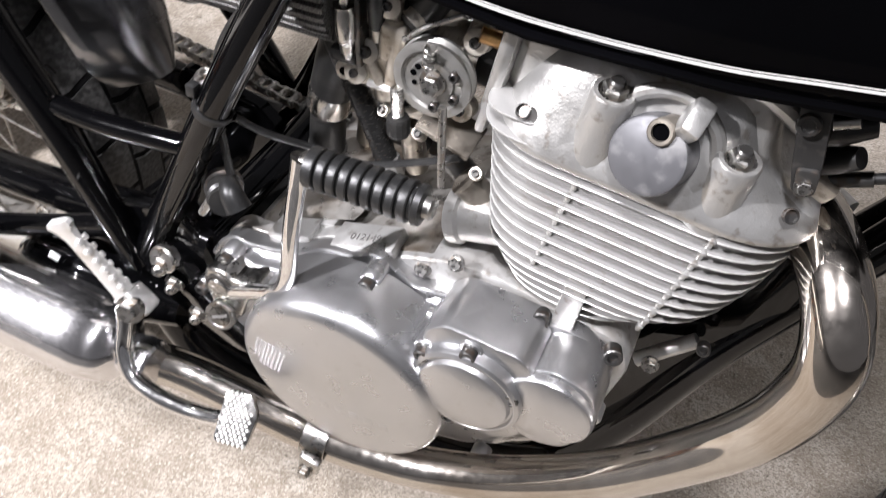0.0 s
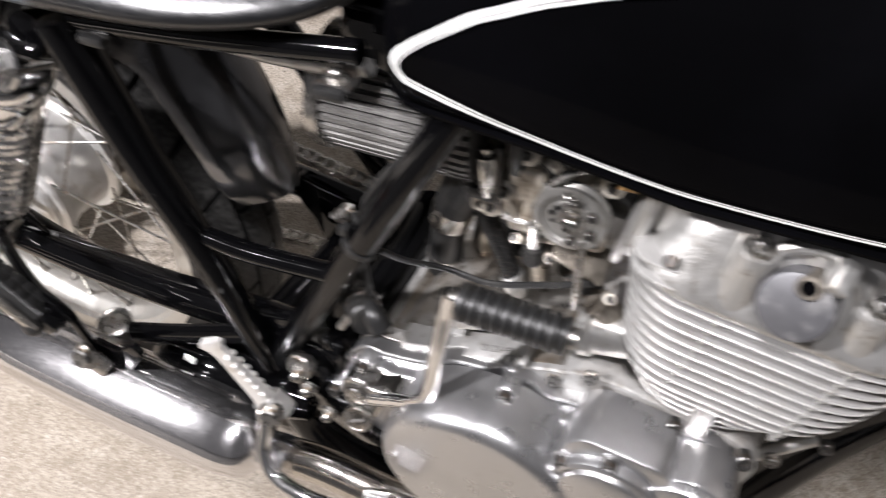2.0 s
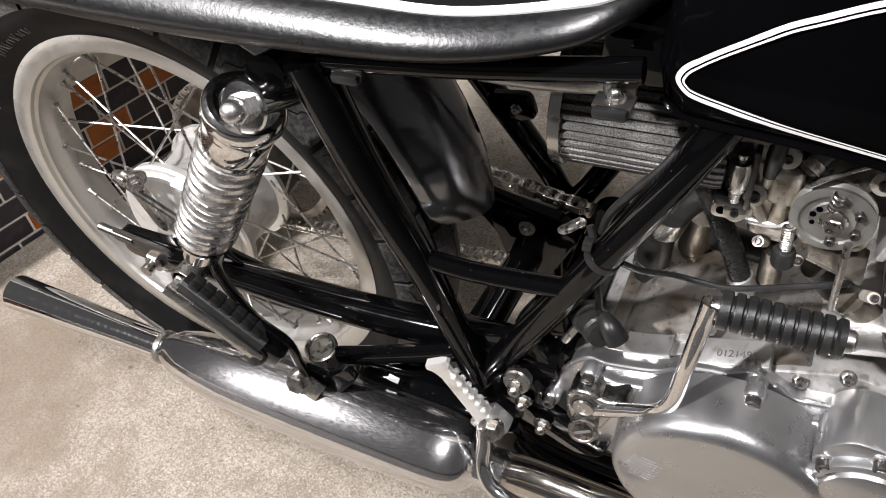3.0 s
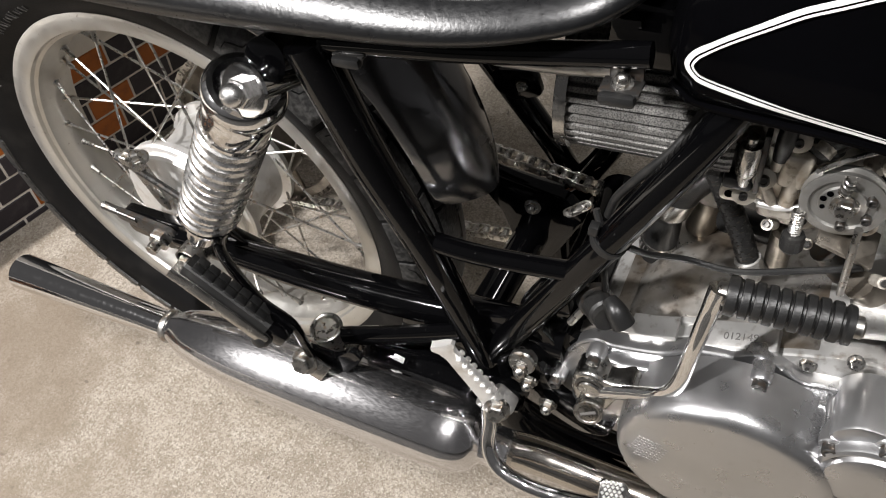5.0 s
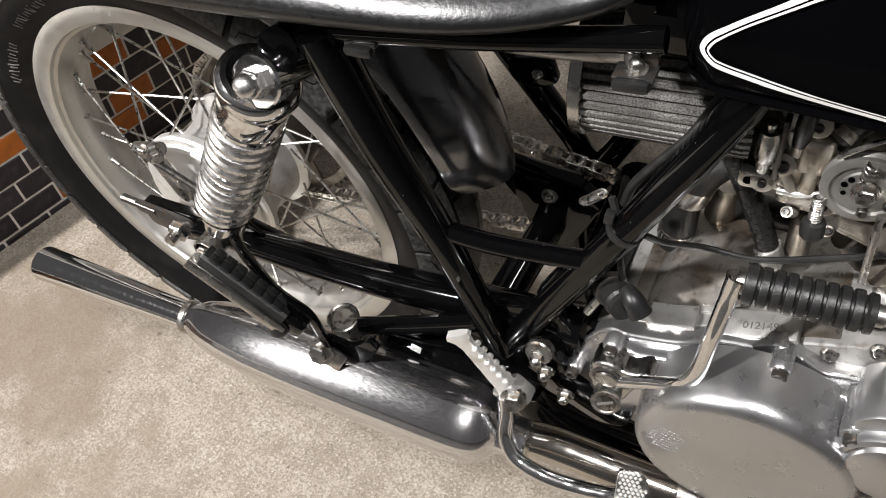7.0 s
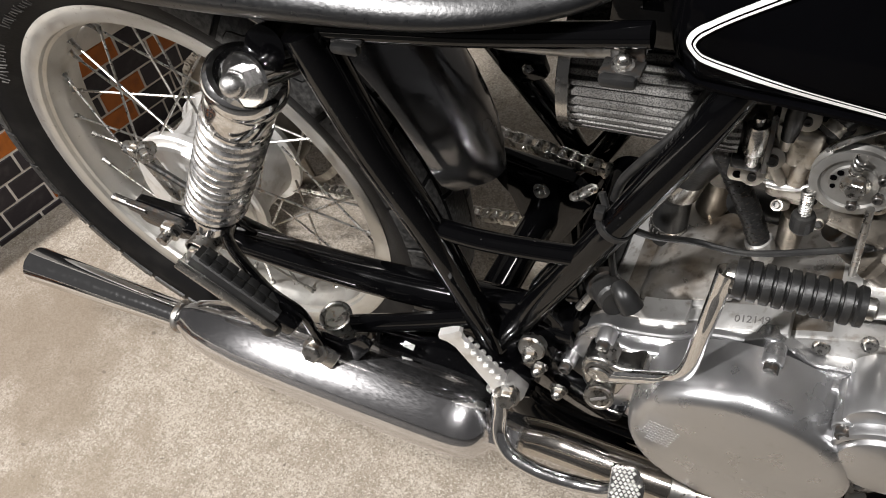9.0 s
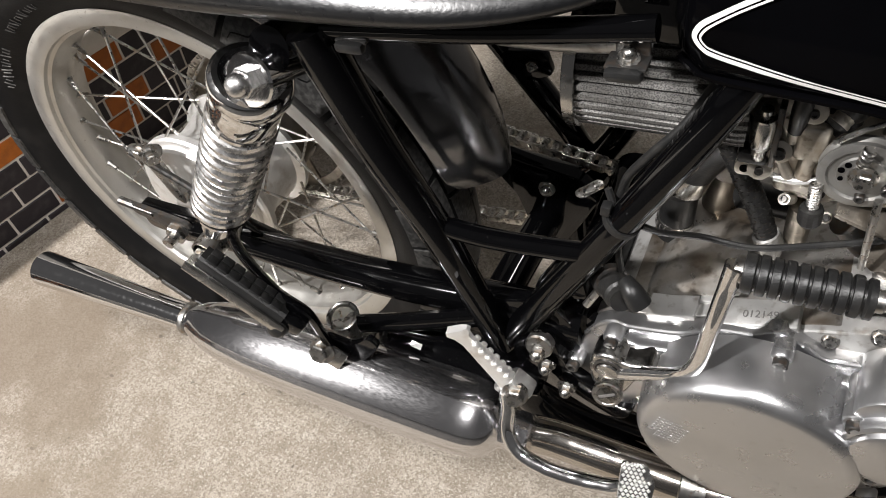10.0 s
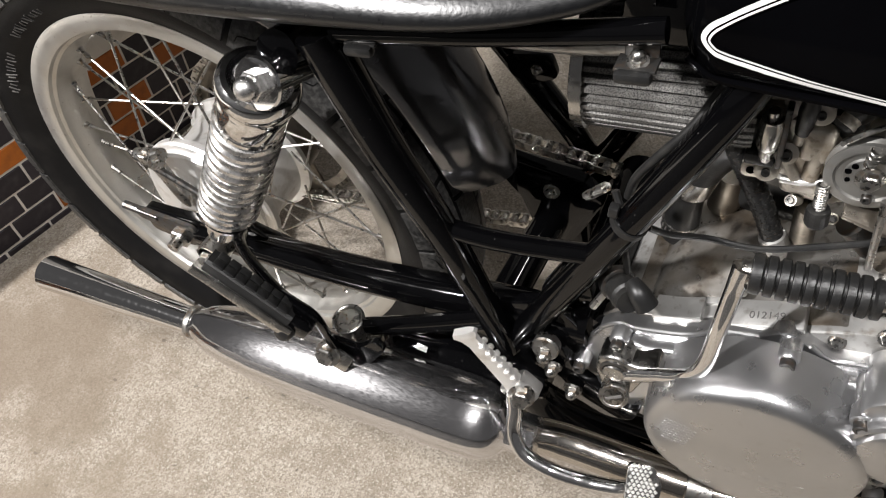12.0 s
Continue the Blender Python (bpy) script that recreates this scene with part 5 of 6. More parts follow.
# ---- foot pegs, pedal, kick lever ----
def controls():
    # rider's peg: ribbed bare metal, folded up
    p, q = Vector((0.424, -0.150, 0.360)), Vector((0.380, -0.158, 0.430))
    d = (q - p).normalized()
    m = along(p, d, (0.55, 0.10, 0.80))
    bm = loft([[m @ Vector((w * cx, h * cy, z)) for cx, cy in ((-1, -1), (1, -1), (1, 0.4), (0.6, 1), (-0.6, 1), (-1, 0.4))]
               for z, w, h in ((0.0, 0.0080, 0.008), (0.010, 0.0060, 0.008), (0.066, 0.0036, 0.006), (0.076, 0.0046, 0.007), (0.0815, 0.0046, 0.0115), (0.085, 0.0036, 0.0105))])
    peg = part("rider_footpeg", bm, BARE, BIKE, "bright cast alloy rider footpeg with serrated edge", 30)
    for k in range(6):
        part("tooth", block((0.0060, 0.0060, 0.0056), m @ Matrix.Translation((0.0040, 0.0065, 0.014 + 0.0100 * k)), 0.0018), BARE, peg)
        part("tooth", block((0.0036, 0.0040, 0.0060), m @ Matrix.Translation((-0.0036, 0.0068, 0.014 + 0.0100 * k)), 0.0016), BARE, peg)
    bm = block((0.026, 0.020, 0.030), pose(0.428, -0.148, 0.352, 0, 40, 0), 0.004)
    part("clevis", bm, CAST, peg)
    bolt(peg, (0.432, -0.160, 0.357), (0.15, -0.9, 0.4), HEX, 1.35)
    # bracket with pivot nuts
    bm = prism(rounded([(0.420, 0.335), (0.412, 0.368), (0.432, 0.396), (0.452, 0.392), (0.470, 0.352), (0.520, 0.322), (0.532, 0.332), (0.528, 0.305), (0.505, 0.296), (0.452, 0.318)], 0.009), -0.106, -0.118, 0.002)
    plate = part("footrest_bracket", bm, PAINT, BIKE, "black steel footrest bracket with cap nuts")
    for x, z, s in ((0.4400, 0.383, 1.15), (0.4480, 0.362, 1.0), (0.4690, 0.334, 1.0)):
        bolt(plate, (x, -0.124, z), (0.05, -0.80, -0.15), DOME, s, "cap_nut")
    bm = lathe([(0.0125, 0), (0.0125, 0.008), (0.0110, 0.010), (0.009, 0.010)], towards((0.4400, -0.116, 0.386), (0, -0.95, 0.3)), 24)
    part("pivot_collar", bm, STEEL, plate)
    part("lower_tube", tube([(0.402, -0.098, 0.300), (0.430, -0.097, 0.240), (0.480, -0.096, 0.203), (0.570, -0.094, 0.175)], 0.018, 16), PAINT, plate)
    # brake pedal: bent chromed rod with chequered pad
    path = [(0.424, -0.158, 0.356), (0.4285, -0.165, 0.338), (0.432, -0.176, 0.317), (0.447, -0.186, 0.303), (0.475, -0.190, 0.300), (0.505, -0.187, 0.298), (0.532, -0.186, 0.308), (0.545, -0.185, 0.318)]
    pedal = part("brake_pedal", tube(path, 0.0074, 16), SHOCK_CHROME, BIKE, "bent chromed brake pedal with chequered metal pad", 60)
    m = Matrix.Translation((0.551, -0.187, 0.328)) @ pose(0, 0, 0, -52, 0, 12)
    outline = rounded([(-0.013, -0.021), (0.014, -0.021), (0.017, 0.006), (0.008, 0.022), (-0.013, 0.020)], 0.004)
    bm = prism([(p.x, p.y) for p in outline], 0.004, -0.004, 0.0012, m=m)
    pad = part("pedal_pad", bm, PLATED, pedal, "chequered metal pad")
    bm = bmesh.new()
    for i in range(-4, 5):
        for j in range(-6, 7):
            x, z = i * 0.0040 + (j % 2) * 0.0020, j * 0.0032
            if -0.012 < x < 0.013 and not (z > 0.008 and x > 0.006):
                lathe([(0.0025, -0.001), (0.0013, 0.0012), (0, 0.0012)], m @ Matrix.Translation((x, -0.004, z)) @ pose(0, 0, 0, 90), 4, bm)
    part("chequer_studs", bm, BARE, pad)
    # kick lever with folding ribbed rubber
    bm = lathe([(0.018, 0.0), (0.018, 0.020), (0.016, 0.022), (0.0105, 0.022)], pose(0.505, -0.108, 0.404, 90), 32)
    kick = part("kick_lever", bm, STEEL, BIKE, "bare steel kick-start lever with ribbed black rubber grip")
    bm = prism(rounded([(0.486, 0.394), (0.487, 0.415), (0.500, 0.424), (0.514, 0.418), (0.536, 0.427), (0.541, 0.417), (0.527, 0.401), (0.520, 0.372), (0.498, 0.364)], 0.008), -0.108, -0.131, 0.004, steps=3)
    lathe([(0.012, 0), (0.012, 0.016), (0.009, 0.017), (0, 0.017)], towards((0.506, -0.126, 0.376), (0.1, -0.9, 0.3)), 24, bm)
    part("boss", bm, PLATED, kick, "", 50)
    part("shaft_collar", lathe([(0.0128, 0), (0.0128, 0.0245), (0.0105, 0.0250), (0.0100, 0.0235)], pose(0.503, -0.108, 0.405, 90), 28), DARK_STEEL, kick)
    bm = lathe([(0.0098, 0), (0.0098, 0.026), (0.0088, 0.0272), (0, 0.0272)], pose(0.503, -0.108, 0.405, 90), 28)
    part("shaft_end", bm, PLATED, kick)
    q = towards((0.506, -0.126, 0.376), (0.1, -0.9, 0.3))
    part("slot", block((0.014, 0.0022, 0.0012), q @ Matrix.Translation((0, 0, 0.0172)) @ Matrix.Rotation(0.5, 4, "Z"), 0), ENGRAVED_SHADE, kick)
    bm = lathe([(0.0122, 0.013), (0.0128, 0.014), (0.0128, 0.0165), (0.0122, 0.0175), (0.0100, 0.0176), (0.0095, 0.0170)], q, 32)
    part("bolt_head", bm, STEEL, kick)
    path = [(0.512, -0.128, 0.402), (0.535, -0.131, 0.420), (0.556, -0.134, 0.438), (0.5655, -0.135, 0.462), (0.5660, -0.131, 0.505), (0.5665, -0.124, 0.545), (0.568, -0.120, 0.566)]
    part("arm", tube(path, [0.0085, 0.0070, 0.0068, 0.0066, 0.0062, 0.0064, 0.0085], 14, flat=0.85), SHOCK_CHROME, kick, "", 60)
    a, b = Vector((0.566, -0.119, 0.560)), Vector((0.652, -0.116, 0.567))
    m = towards(a, b - a)
    prof = [(0.007, 0.0), (0.0085, 0.001), (0.0085, 0.008), (0.0070, 0.009)]
    part("pivot", lathe(prof, m, 20), STEEL, kick)
    prof = [(0.009, 0.006), (0.0135, 0.0065)]
    for k in range(9):
        z = 0.008 + 0.0078 * k
        prof += [(0.0135, z), (0.0138, z + 0.0012), (0.0138, z + 0.0048), (0.0132, z + 0.0056), (0.0112, z + 0.0060), (0.0112, z + 0.0074)]
    prof += [(0.0135, 0.0795), (0.0130, 0.0835), (0.0080, 0.0845)]
    part("grip", lathe(prof, m, 28), RUBBER, kick, "ribbed black rubber grip", 25)
    part("grip_end", lathe([(0.0075, 0.083), (0.0075, 0.089), (0.006, 0.0905), (0, 0.0905)], m, 20), STEEL, kick)
    # passenger peg, folded, with its hanger
    p, q = Vector((0.222, -0.188, 0.402)), Vector((0.146, -0.188, 0.452))
    d = (q - p).normalized()
    m = along(p, d, (0.55, 0.35, 0.75))
    bm = loft([[m @ Vector((0.0100 * cx, 0.0090 * cy, z)) for cx, cy in ((-1, -1), (1, -1), (1, 0.7), (0.75, 1), (-0.75, 1), (-1, 0.7))] for z in (0.0, 0.004, 0.086, 0.090)])
    ppeg = part("passenger_footpeg", bm, RUBBER, BIKE, "black rubber passenger footpeg folded against its hanger", 30)
    for k in range(7):
        for s in (-1, 1):
            part("rubber_rib", block((0.0088, 0.0028, 0.0102), m @ Matrix.Translation((s * 0.0049, 0.0092, 0.012 + 0.0112 * k)), 0.0008), RUBBER, ppeg)
    part("core", tube([p - d * 0.006, p + d * 0.092], 0.005, 10), STEEL, ppeg)
    bm = block((0.020, 0.006, 0.104), m @ Matrix.Translation((0.001, -0.0115, 0.046)), 0.002)
    block((0.0030, 0.012, 0.104), m @ Matrix.Translation((0.0118, -0.0070, 0.046)), 0.001, bm)
    part("carrier", bm, PLATED, ppeg, "bright alloy carrier of the footpeg")
    bm = block((0.028, 0.024, 0.024), pose(0.226, -0.184, 0.396, 0, 33, 0), 0.005)
    part("knuckle", bm, PAINT, ppeg)
    part("pivot_cap", lathe([(0.0095, -0.004), (0.0095, 0.003), (0.0075, 0.006), (0.003, 0.0075), (0, 0.0078)], towards((0.218, -0.198, 0.394), (0, -0.9, 0.4)), 24), RUBBER, ppeg)
    bm = tube([(0.112, -0.110, 0.395), (0.150, -0.150, 0.425), (0.200, -0.172, 0.412), (0.236, -0.176, 0.398), (0.240, -0.172, 0.365), (0.247, -0.170, 0.335), (0.256, -0.165, 0.315)], 0.0085, 12, flat=0.6)
    part("hanger", bm, PAINT, ppeg)
    bm = prism(rounded([(0.224, 0.330), (0.240, 0.345), (0.268, 0.345), (0.290, 0.372), (0.300, 0.362), (0.276, 0.318), (0.262, 0.305), (0.240, 0.310)], 0.006), -0.160, -0.167, 0.001)
    hanger = part("muffler_hanger", bm, PAINT, BIKE, "black steel muffler hanger with rubber bush")
    bolt(hanger, (0.2420, -0.180, 0.3400), (0, -0.9, 0.45), HEX, 1.5)
    part("tab", block((0.030, 0.004, 0.022), pose(0.250, -0.178, 0.336, -26, 25, 0), 0.0012), PLATED, hanger, "bright welded muffler tab")
    q = towards((0.2480, -0.142, 0.340), (-0.12, -0.12, 0.98))
    bm = lathe([(0.0150, -0.016), (0.0155, 0.008), (0.0165, 0.010), (0.0165, 0.013), (0.0150, 0.014), (0.0135, 0.013), (0.0125, -0.004), (0.0, -0.004)], q, 32)
    bush = part("bush", bm, STEEL, hanger, "rusty round steel bush cup")
    part("rubber_core", lathe([(0.0132, -0.008), (0.0132, 0.009), (0.011, 0.011), (0, 0.0115)], q, 24), STEEL, bush)
    bm = tube([(0.264, -0.140, 0.344), (0.318, -0.126, 0.360), (0.392, -0.108, 0.388)], [0.0125, 0.0125, 0.0125], 14, flat=0.55)
    part("hanger_arm", bm, PAINT, hanger)


controls()


# ---- intake side: carburettor, filter, hoses, breather ----
def intake():
    m = Matrix.Translation((0.600, -0.006, 0.606)) @ pose(0, 0, 0, 0, -4, 0)
    bm = lathe([(0.021, -0.060), (0.023, -0.055), (0.023, 0.050), (0.021, 0.055)], m @ pose(0, 0, 0, 0, 90, 0), 32)
    block((0.034, 0.072, 0.052), m @ Matrix.Translation((-0.016, -0.004, 0.000)), 0.006, bm, 3)
    block((0.020, 0.080, 0.030), m @ Matrix.Translation((-0.012, -0.006, 0.012)), 0.005, bm, 3)
    lathe([(0.024, 0.020), (0.024, 0.030), (0.020, 0.036)], m @ Matrix.Translation((0.004, 0.004, 0.0)), 32, bm)
    carb = part("carburettor", bm, ZINC, BIKE, "dull die-cast carburettor with throttle pulley", 35)
    bm = prism(rounded([(0.557, 0.646), (0.574, 0.657), (0.588, 0.634), (0.594, 0.606), (0.599, 0.590), (0.576, 0.584), (0.570, 0.600), (0.573, 0.612), (0.565, 0.628)], 0.004), -0.020, -0.0465, 0.002)
    part("main_casting", bm, ZINC, carb, "dull cast body with bright worn edges")
    part("bowl_lip", tube([(0.5735, -0.049, 0.5815), (0.586, -0.050, 0.5835), (0.600, -0.049, 0.588)], 0.0026, 10), BARE, carb)
    bm = prism(rounded([(0.575, 0.581), (0.600, 0.587), (0.604, 0.574), (0.580, 0.567)], 0.004), -0.015, -0.0470, 0.003)
    part("bowl_side", bm, ZINC, carb)
    # cast ribs and bosses on the near face
    for p0, p1, r in (((0.588, -0.046, 0.626), (0.590, -0.048, 0.588), 0.0055), ((0.570, -0.046, 0.602), (0.582, -0.048, 0.584), 0.0040),
                      ((0.574, -0.046, 0.628), (0.578, -0.034, 0.640), 0.0075), ((0.596, -0.044, 0.634), (0.606, -0.030, 0.650), 0.0085), ((0.632, -0.030, 0.622), (0.640, -0.028, 0.655), 0.0075)):
        part("cast_rib", tube([p0, p1], r, 14), ZINC, carb)
    bm = block((0.046, 0.066, 0.020), m @ Matrix.Translation((-0.006, -0.004, -0.034)), 0.007, None, 3)
    block((0.034, 0.050, 0.016), m @ Matrix.Translation((-0.004, -0.004, -0.046)), 0.006, bm, 3)
    bowl = part("float_bowl", bm, ZINC, carb)
    part("gasket_lip", block((0.050, 0.072, 0.0045), m @ Matrix.Translation((-0.006, -0.004, -0.0245)), 0.0012), BARE, bowl)
    for x, y, z, s in ((0.571, -0.048, 0.605, 0.95), (0.563, -0.046, 0.584, 0.7), (0.604, -0.048, 0.580, 0.7), (0.582, -0.046, 0.641, 0.7), (0.640, -0.046, 0.640, 0.8), (0.640, -0.050, 0.592, 0.8)):
        boss = part("screw_boss", lathe([(0.0085, -0.008), (0.0080, 0.003), (0.0060, 0.004), (0, 0.004)], towards((x, y, z), (0, -0.95, 0.3)), 18), ZINC, carb)
        bolt(carb, (x, y - 0.004, z + 0.001), (0, -0.95, 0.3), SOCKET, 0.7 * s, "screw")
    # pulley
    q = Matrix.Translation((0.6205, -0.055, 0.6105)) @ pose(0, 0, 0, 90, 0, 0)
    bm = lathe([(0.010, -0.012), (0.0220, -0.006), (0.0260, -0.005), (0.0260, -0.003), (0.0235, -0.001), (0.0235, 0.001), (0.0260, 0.003), (0.0260, 0.005), (0.0232, 0.0055), (0.0205, 0.0055), (0.0195, 0.0035), (0.0150, 0.0035), (0.0142, 0.0050), (0.0100, 0.0050), (0, 0.0050)], q, 56)
    pulley = part("throttle_pulley", bm, material("grey_pulley_metal", (0.30, 0.295, 0.28), 0.42, 0.8, rough_noise=(90, 0.34, 0.55), relief=[(500, 0.0001)], spots=[(50, 0.5, 0.7, (0.17, 0.15, 0.12), 0.6)]), carb, "round grooved throttle pulley with drilled holes", 28)
    # Drilled holes shown by black discs in place of their inner shade
    for ang, r, s in ((145, 0.0120, 1.0), (172, 0.0125, 1.0), (205, 0.0120, 0.8)):
        part("hole", lathe([(0.0021 * s, 0.0), (0.0021 * s, 0.0057), (0, 0.0057)], q @ Matrix.Translation((r * math.cos(radians(ang)), r * math.sin(radians(ang)), 0)), 12), TANK_PAINT, pulley)
    bolt(pulley, q @ Vector((0.001, 0.0, 0.0060)), q.to_3x3() @ Vector((0, 0, 1)), HEX, 1.0, "nut")
    for ang in (-75, -20, 35):
        bolt(pulley, q @ Vector((0.0175 * math.cos(radians(ang)), 0.0175 * math.sin(radians(ang)), 0.0050)), q.to_3x3() @ Vector((0, 0, 1)), SOCKET, 0.55, "stop")
    pts = [q @ Vector((-0.003 + 0.0034 * math.cos(k * 0.7), 0.0110 + 0.0004 * k, 0.0070 + 0.0034 * math.sin(k * 0.7))) for k in range(0, 36)]
    part("return_spring", tube(pts, 0.0009, 6, smooth=False), STEEL, pulley)
    part("throttle_cable", tube([(0.598, -0.058, 0.630), (0.612, -0.056, 0.644), (0.634, -0.050, 0.658), (0.660, -0.045, 0.672)], 0.0018, 8), STEEL, pulley)
    pts = [Vector((0.632, -0.052, 0.656)).lerp(Vector((0.650, -0.048, 0.668)), k / 60) + Vector((0.0030 * math.cos(k * 0.8), 0.0030 * math.sin(k * 0.8), 0)) for k in range(61)]
    part("cable_spring", tube(pts, 0.0008, 6, smooth=False), STEEL, pulley)
    # idle screw with knurled knob and its spring
    base = Vector((0.5985, -0.060, 0.596))
    down = Vector((0.16, -0.02, -1)).normalized()
    frame3 = towards((0, 0, 0), down).to_3x3()
    pts = [base + down * (0.0205 * k / 80) + frame3 @ Vector((0.0036 * math.cos(k * 0.75), 0.0036 * math.sin(k * 0.75), 0)) for k in range(81)]
    screw = part("idle_screw", tube([base, base + down * 0.036], 0.0022, 8), STEEL, carb)
    part("screw_spring", tube(pts, 0.0011, 6, smooth=False), STEEL, screw)
    part("knob", lathe([(0.003, 0.021), (0.0072, 0.022), (0.0080, 0.024), (0.0080, 0.034), (0.007, 0.036), (0, 0.036)], towards(base, down), 14), RUBBER, screw, "black knurled plastic knob", 20)
    # ear with a hole, choke plunger with its bracket, rubber boots
    bm = prism(rounded([(0.548, 0.572), (0.546, 0.584), (0.556, 0.590), (0.572, 0.592), (0.572, 0.576)], 0.005), -0.040, -0.046, 0.001)
    tab = part("mounting_ear", bm, ZINC, carb)
    # Black disc on the ear's face, painted for the hole's dark inside
    part("hole", lathe([(0.0030, 0.0), (0.0030, 0.0472), (0, 0.0472)], pose(0.5535, 0, 0.580, 90), 14), TANK_PAINT, tab)
    axis = Vector((-0.10, -0.10, 1)).normalized()
    bm = lathe([(0.0045, -0.004), (0.0055, 0.0), (0.0055, 0.006), (0.0072, 0.008), (0.0078, 0.011), (0.0078, 0.030), (0.0070, 0.032), (0.0070, 0.0345), (0.0040, 0.0350), (0.0040, 0.041), (0, 0.041)], towards((0.5590, -0.052, 0.602), axis), 20)
    part("choke_plunger", bm, PLATED, carb, "bright choke plunger body")
    part("choke_bracket", block((0.004, 0.020, 0.050), pose(0.566, -0.046, 0.620, 0, -6, 0), 0.001), DARK_STEEL, carb)
    part("choke_base", block((0.020, 0.014, 0.010), pose(0.556, -0.048, 0.597, 0, -6, 0), 0.003), RUBBER, carb)
    part("breather_boot", tube([(0.5735, -0.050, 0.660), (0.5745, -0.050, 0.642), (0.5755, -0.048, 0.624)], [0.0056, 0.0062, 0.0050], 16), RUBBER, carb, "black rubber boot on a brass nipple")
    part("nipple", tube([(0.5752, -0.048, 0.627), (0.576, -0.046, 0.614)], 0.0042, 12), ZINC, carb)
    bm = lathe([(0.0100, -0.010), (0.0115, -0.008), (0.0115, 0.004), (0.0138, 0.006), (0.0138, 0.012), (0.0120, 0.014), (0.0120, 0.040)], towards((0.594, -0.034, 0.628), (0.45, -0.05, 0.9)), 28)
    part("black_cap", bm, RUBBER, carb, "black ribbed plastic cap", 25)
    part("top_bar", block((0.030, 0.006, 0.006), pose(0.564, -0.050, 0.653, 0, -12, 0), 0.001), DARK_STEEL, carb)
    part("amber_fitting", tube([(0.642, -0.050, 0.648), (0.654, -0.046, 0.646)], 0.0050, 12), BRASS, carb, "amber brass fitting")
    # intake stub between carburettor and head
    part("intake_stub", lathe([(0.027, -0.012), (0.027, 0.012), (0.024, 0.013)], Matrix.Translation((0.650, -0.005, 0.614)) @ pose(0, 0, 0, 0, 90, 0), 32), RUBBER, carb)
    part("stub_flange", block((0.007, 0.100, 0.044), pose(0.659, -0.014, 0.612, 0, 6, 0), 0.003), CAST, carb)
    part("lower_bracket", block((0.040, 0.030, 0.004), pose(0.636, -0.050, 0.574, 10, 14, 0), 0.001), DARKENED_GRIME, carb)
    for x, y, z, d in ((0.585, -0.048, 0.563, (-0.3, -0.7, 0.6)), (0.614, -0.052, 0.560, (0.1, -0.7, 0.7)), (0.664, -0.072, 0.566, (0.1, -0.7, 0.7))):
        part("fitting", tube([Vector((x, y, z)) - Vector(d) * 0.02, (x, y, z)], 0.0042, 12), ZINC, carb)
        bolt(carb, (x, y, z), d, SOCKET, 0.45)
    part("link_rod", tube([(0.634, -0.070, 0.604), (0.638, -0.072, 0.580), (0.644, -0.074, 0.545)], 0.0026, 10), STEEL, carb)
    for p0, p1, r, mat in (((0.600, -0.030, 0.545), (0.606, -0.020, 0.500), 0.009, DARKENED_GRIME), ((0.628, -0.040, 0.548), (0.650, -0.030, 0.520), 0.010, DARK_STEEL), ((0.560, -0.010, 0.520), (0.600, 0.010, 0.500), 0.012, RUBBER),
                           ((0.655, -0.060, 0.545), (0.672, -0.055, 0.530), 0.011, DARKENED_GRIME), ((0.545, 0.030, 0.500), (0.545, 0.030, 0.460), 0.014, DARKENED_GRIME)):
        part("fitting", tube([p0, p1], r, 16), mat, carb)

    # conical air filter behind the frame tube
    a, b = Vector((0.428, -0.030, 0.628)), Vector((0.560, -0.020, 0.640))
    q = towards(a, b - a)
    bm = bmesh.new()
    n = 78
    rings = []
    for z, r in ((0.004, 0.0435), (0.006, 0.0445), (0.060, 0.0455), (0.112, 0.0470), (0.116, 0.0465)):
        ring = []
        for k in range(n * 2):
            ang = math.tau * k / (n * 2)
            deep = r * (1.0 if k % 4 in (0, 1, 2) else 0.90) if 0.003 < z < 0.117 else r
            ring.append(q @ Vector((deep * math.cos(ang), deep * math.sin(ang), z)))
        rings.append(ring)
    filt = part("air_filter", loft(rings, bm), GAUZE, BIKE, "grey pleated gauze pod air filter with bright end band", 25)
    bm = lathe([(0.0440, -0.003), (0.0468, -0.003), (0.0472, 0.005), (0.0440, 0.006)], q, 56, closed=True)
    lathe([(0.0, -0.004), (0.044, -0.004)], q, 56, bm)
    part("end_band", bm, PLATED, filt, "bright metal end band", 30)
    bm = tube([(0.523, -0.072, 0.668), (0.512, -0.084, 0.640), (0.496, -0.088, 0.612), (0.484, -0.086, 0.585), (0.480, -0.082, 0.560)], 0.0034, 12)
    part("cable", bm, RUBBER, filt)

    # breather hoses: short stub with a clip, and a braided hose
    h = part("breather_hose", tube([(0.514, 0.008, 0.486), (0.515, 0.006, 0.470), (0.517, 0.003, 0.438)], 0.0150, 20), RUBBER, BIKE, "black rubber breather hose with polished collar")
    part("upper_duct", tube([(0.552, -0.006, 0.610), (0.536, -0.004, 0.572), (0.523, 0.002, 0.535), (0.516, 0.006, 0.505)], [0.024, 0.022, 0.0185, 0.0175], 22), RUBBER, h)
    part("polished_collar", lathe([(0.0160, -0.010), (0.0180, -0.008), (0.0184, 0.012), (0.0174, 0.015), (0.0160, 0.015)], towards((0.5165, 0.005, 0.506), (0.16, -0.05, 0.95)), 32), PLATED, h, "bright polished collar", 30)
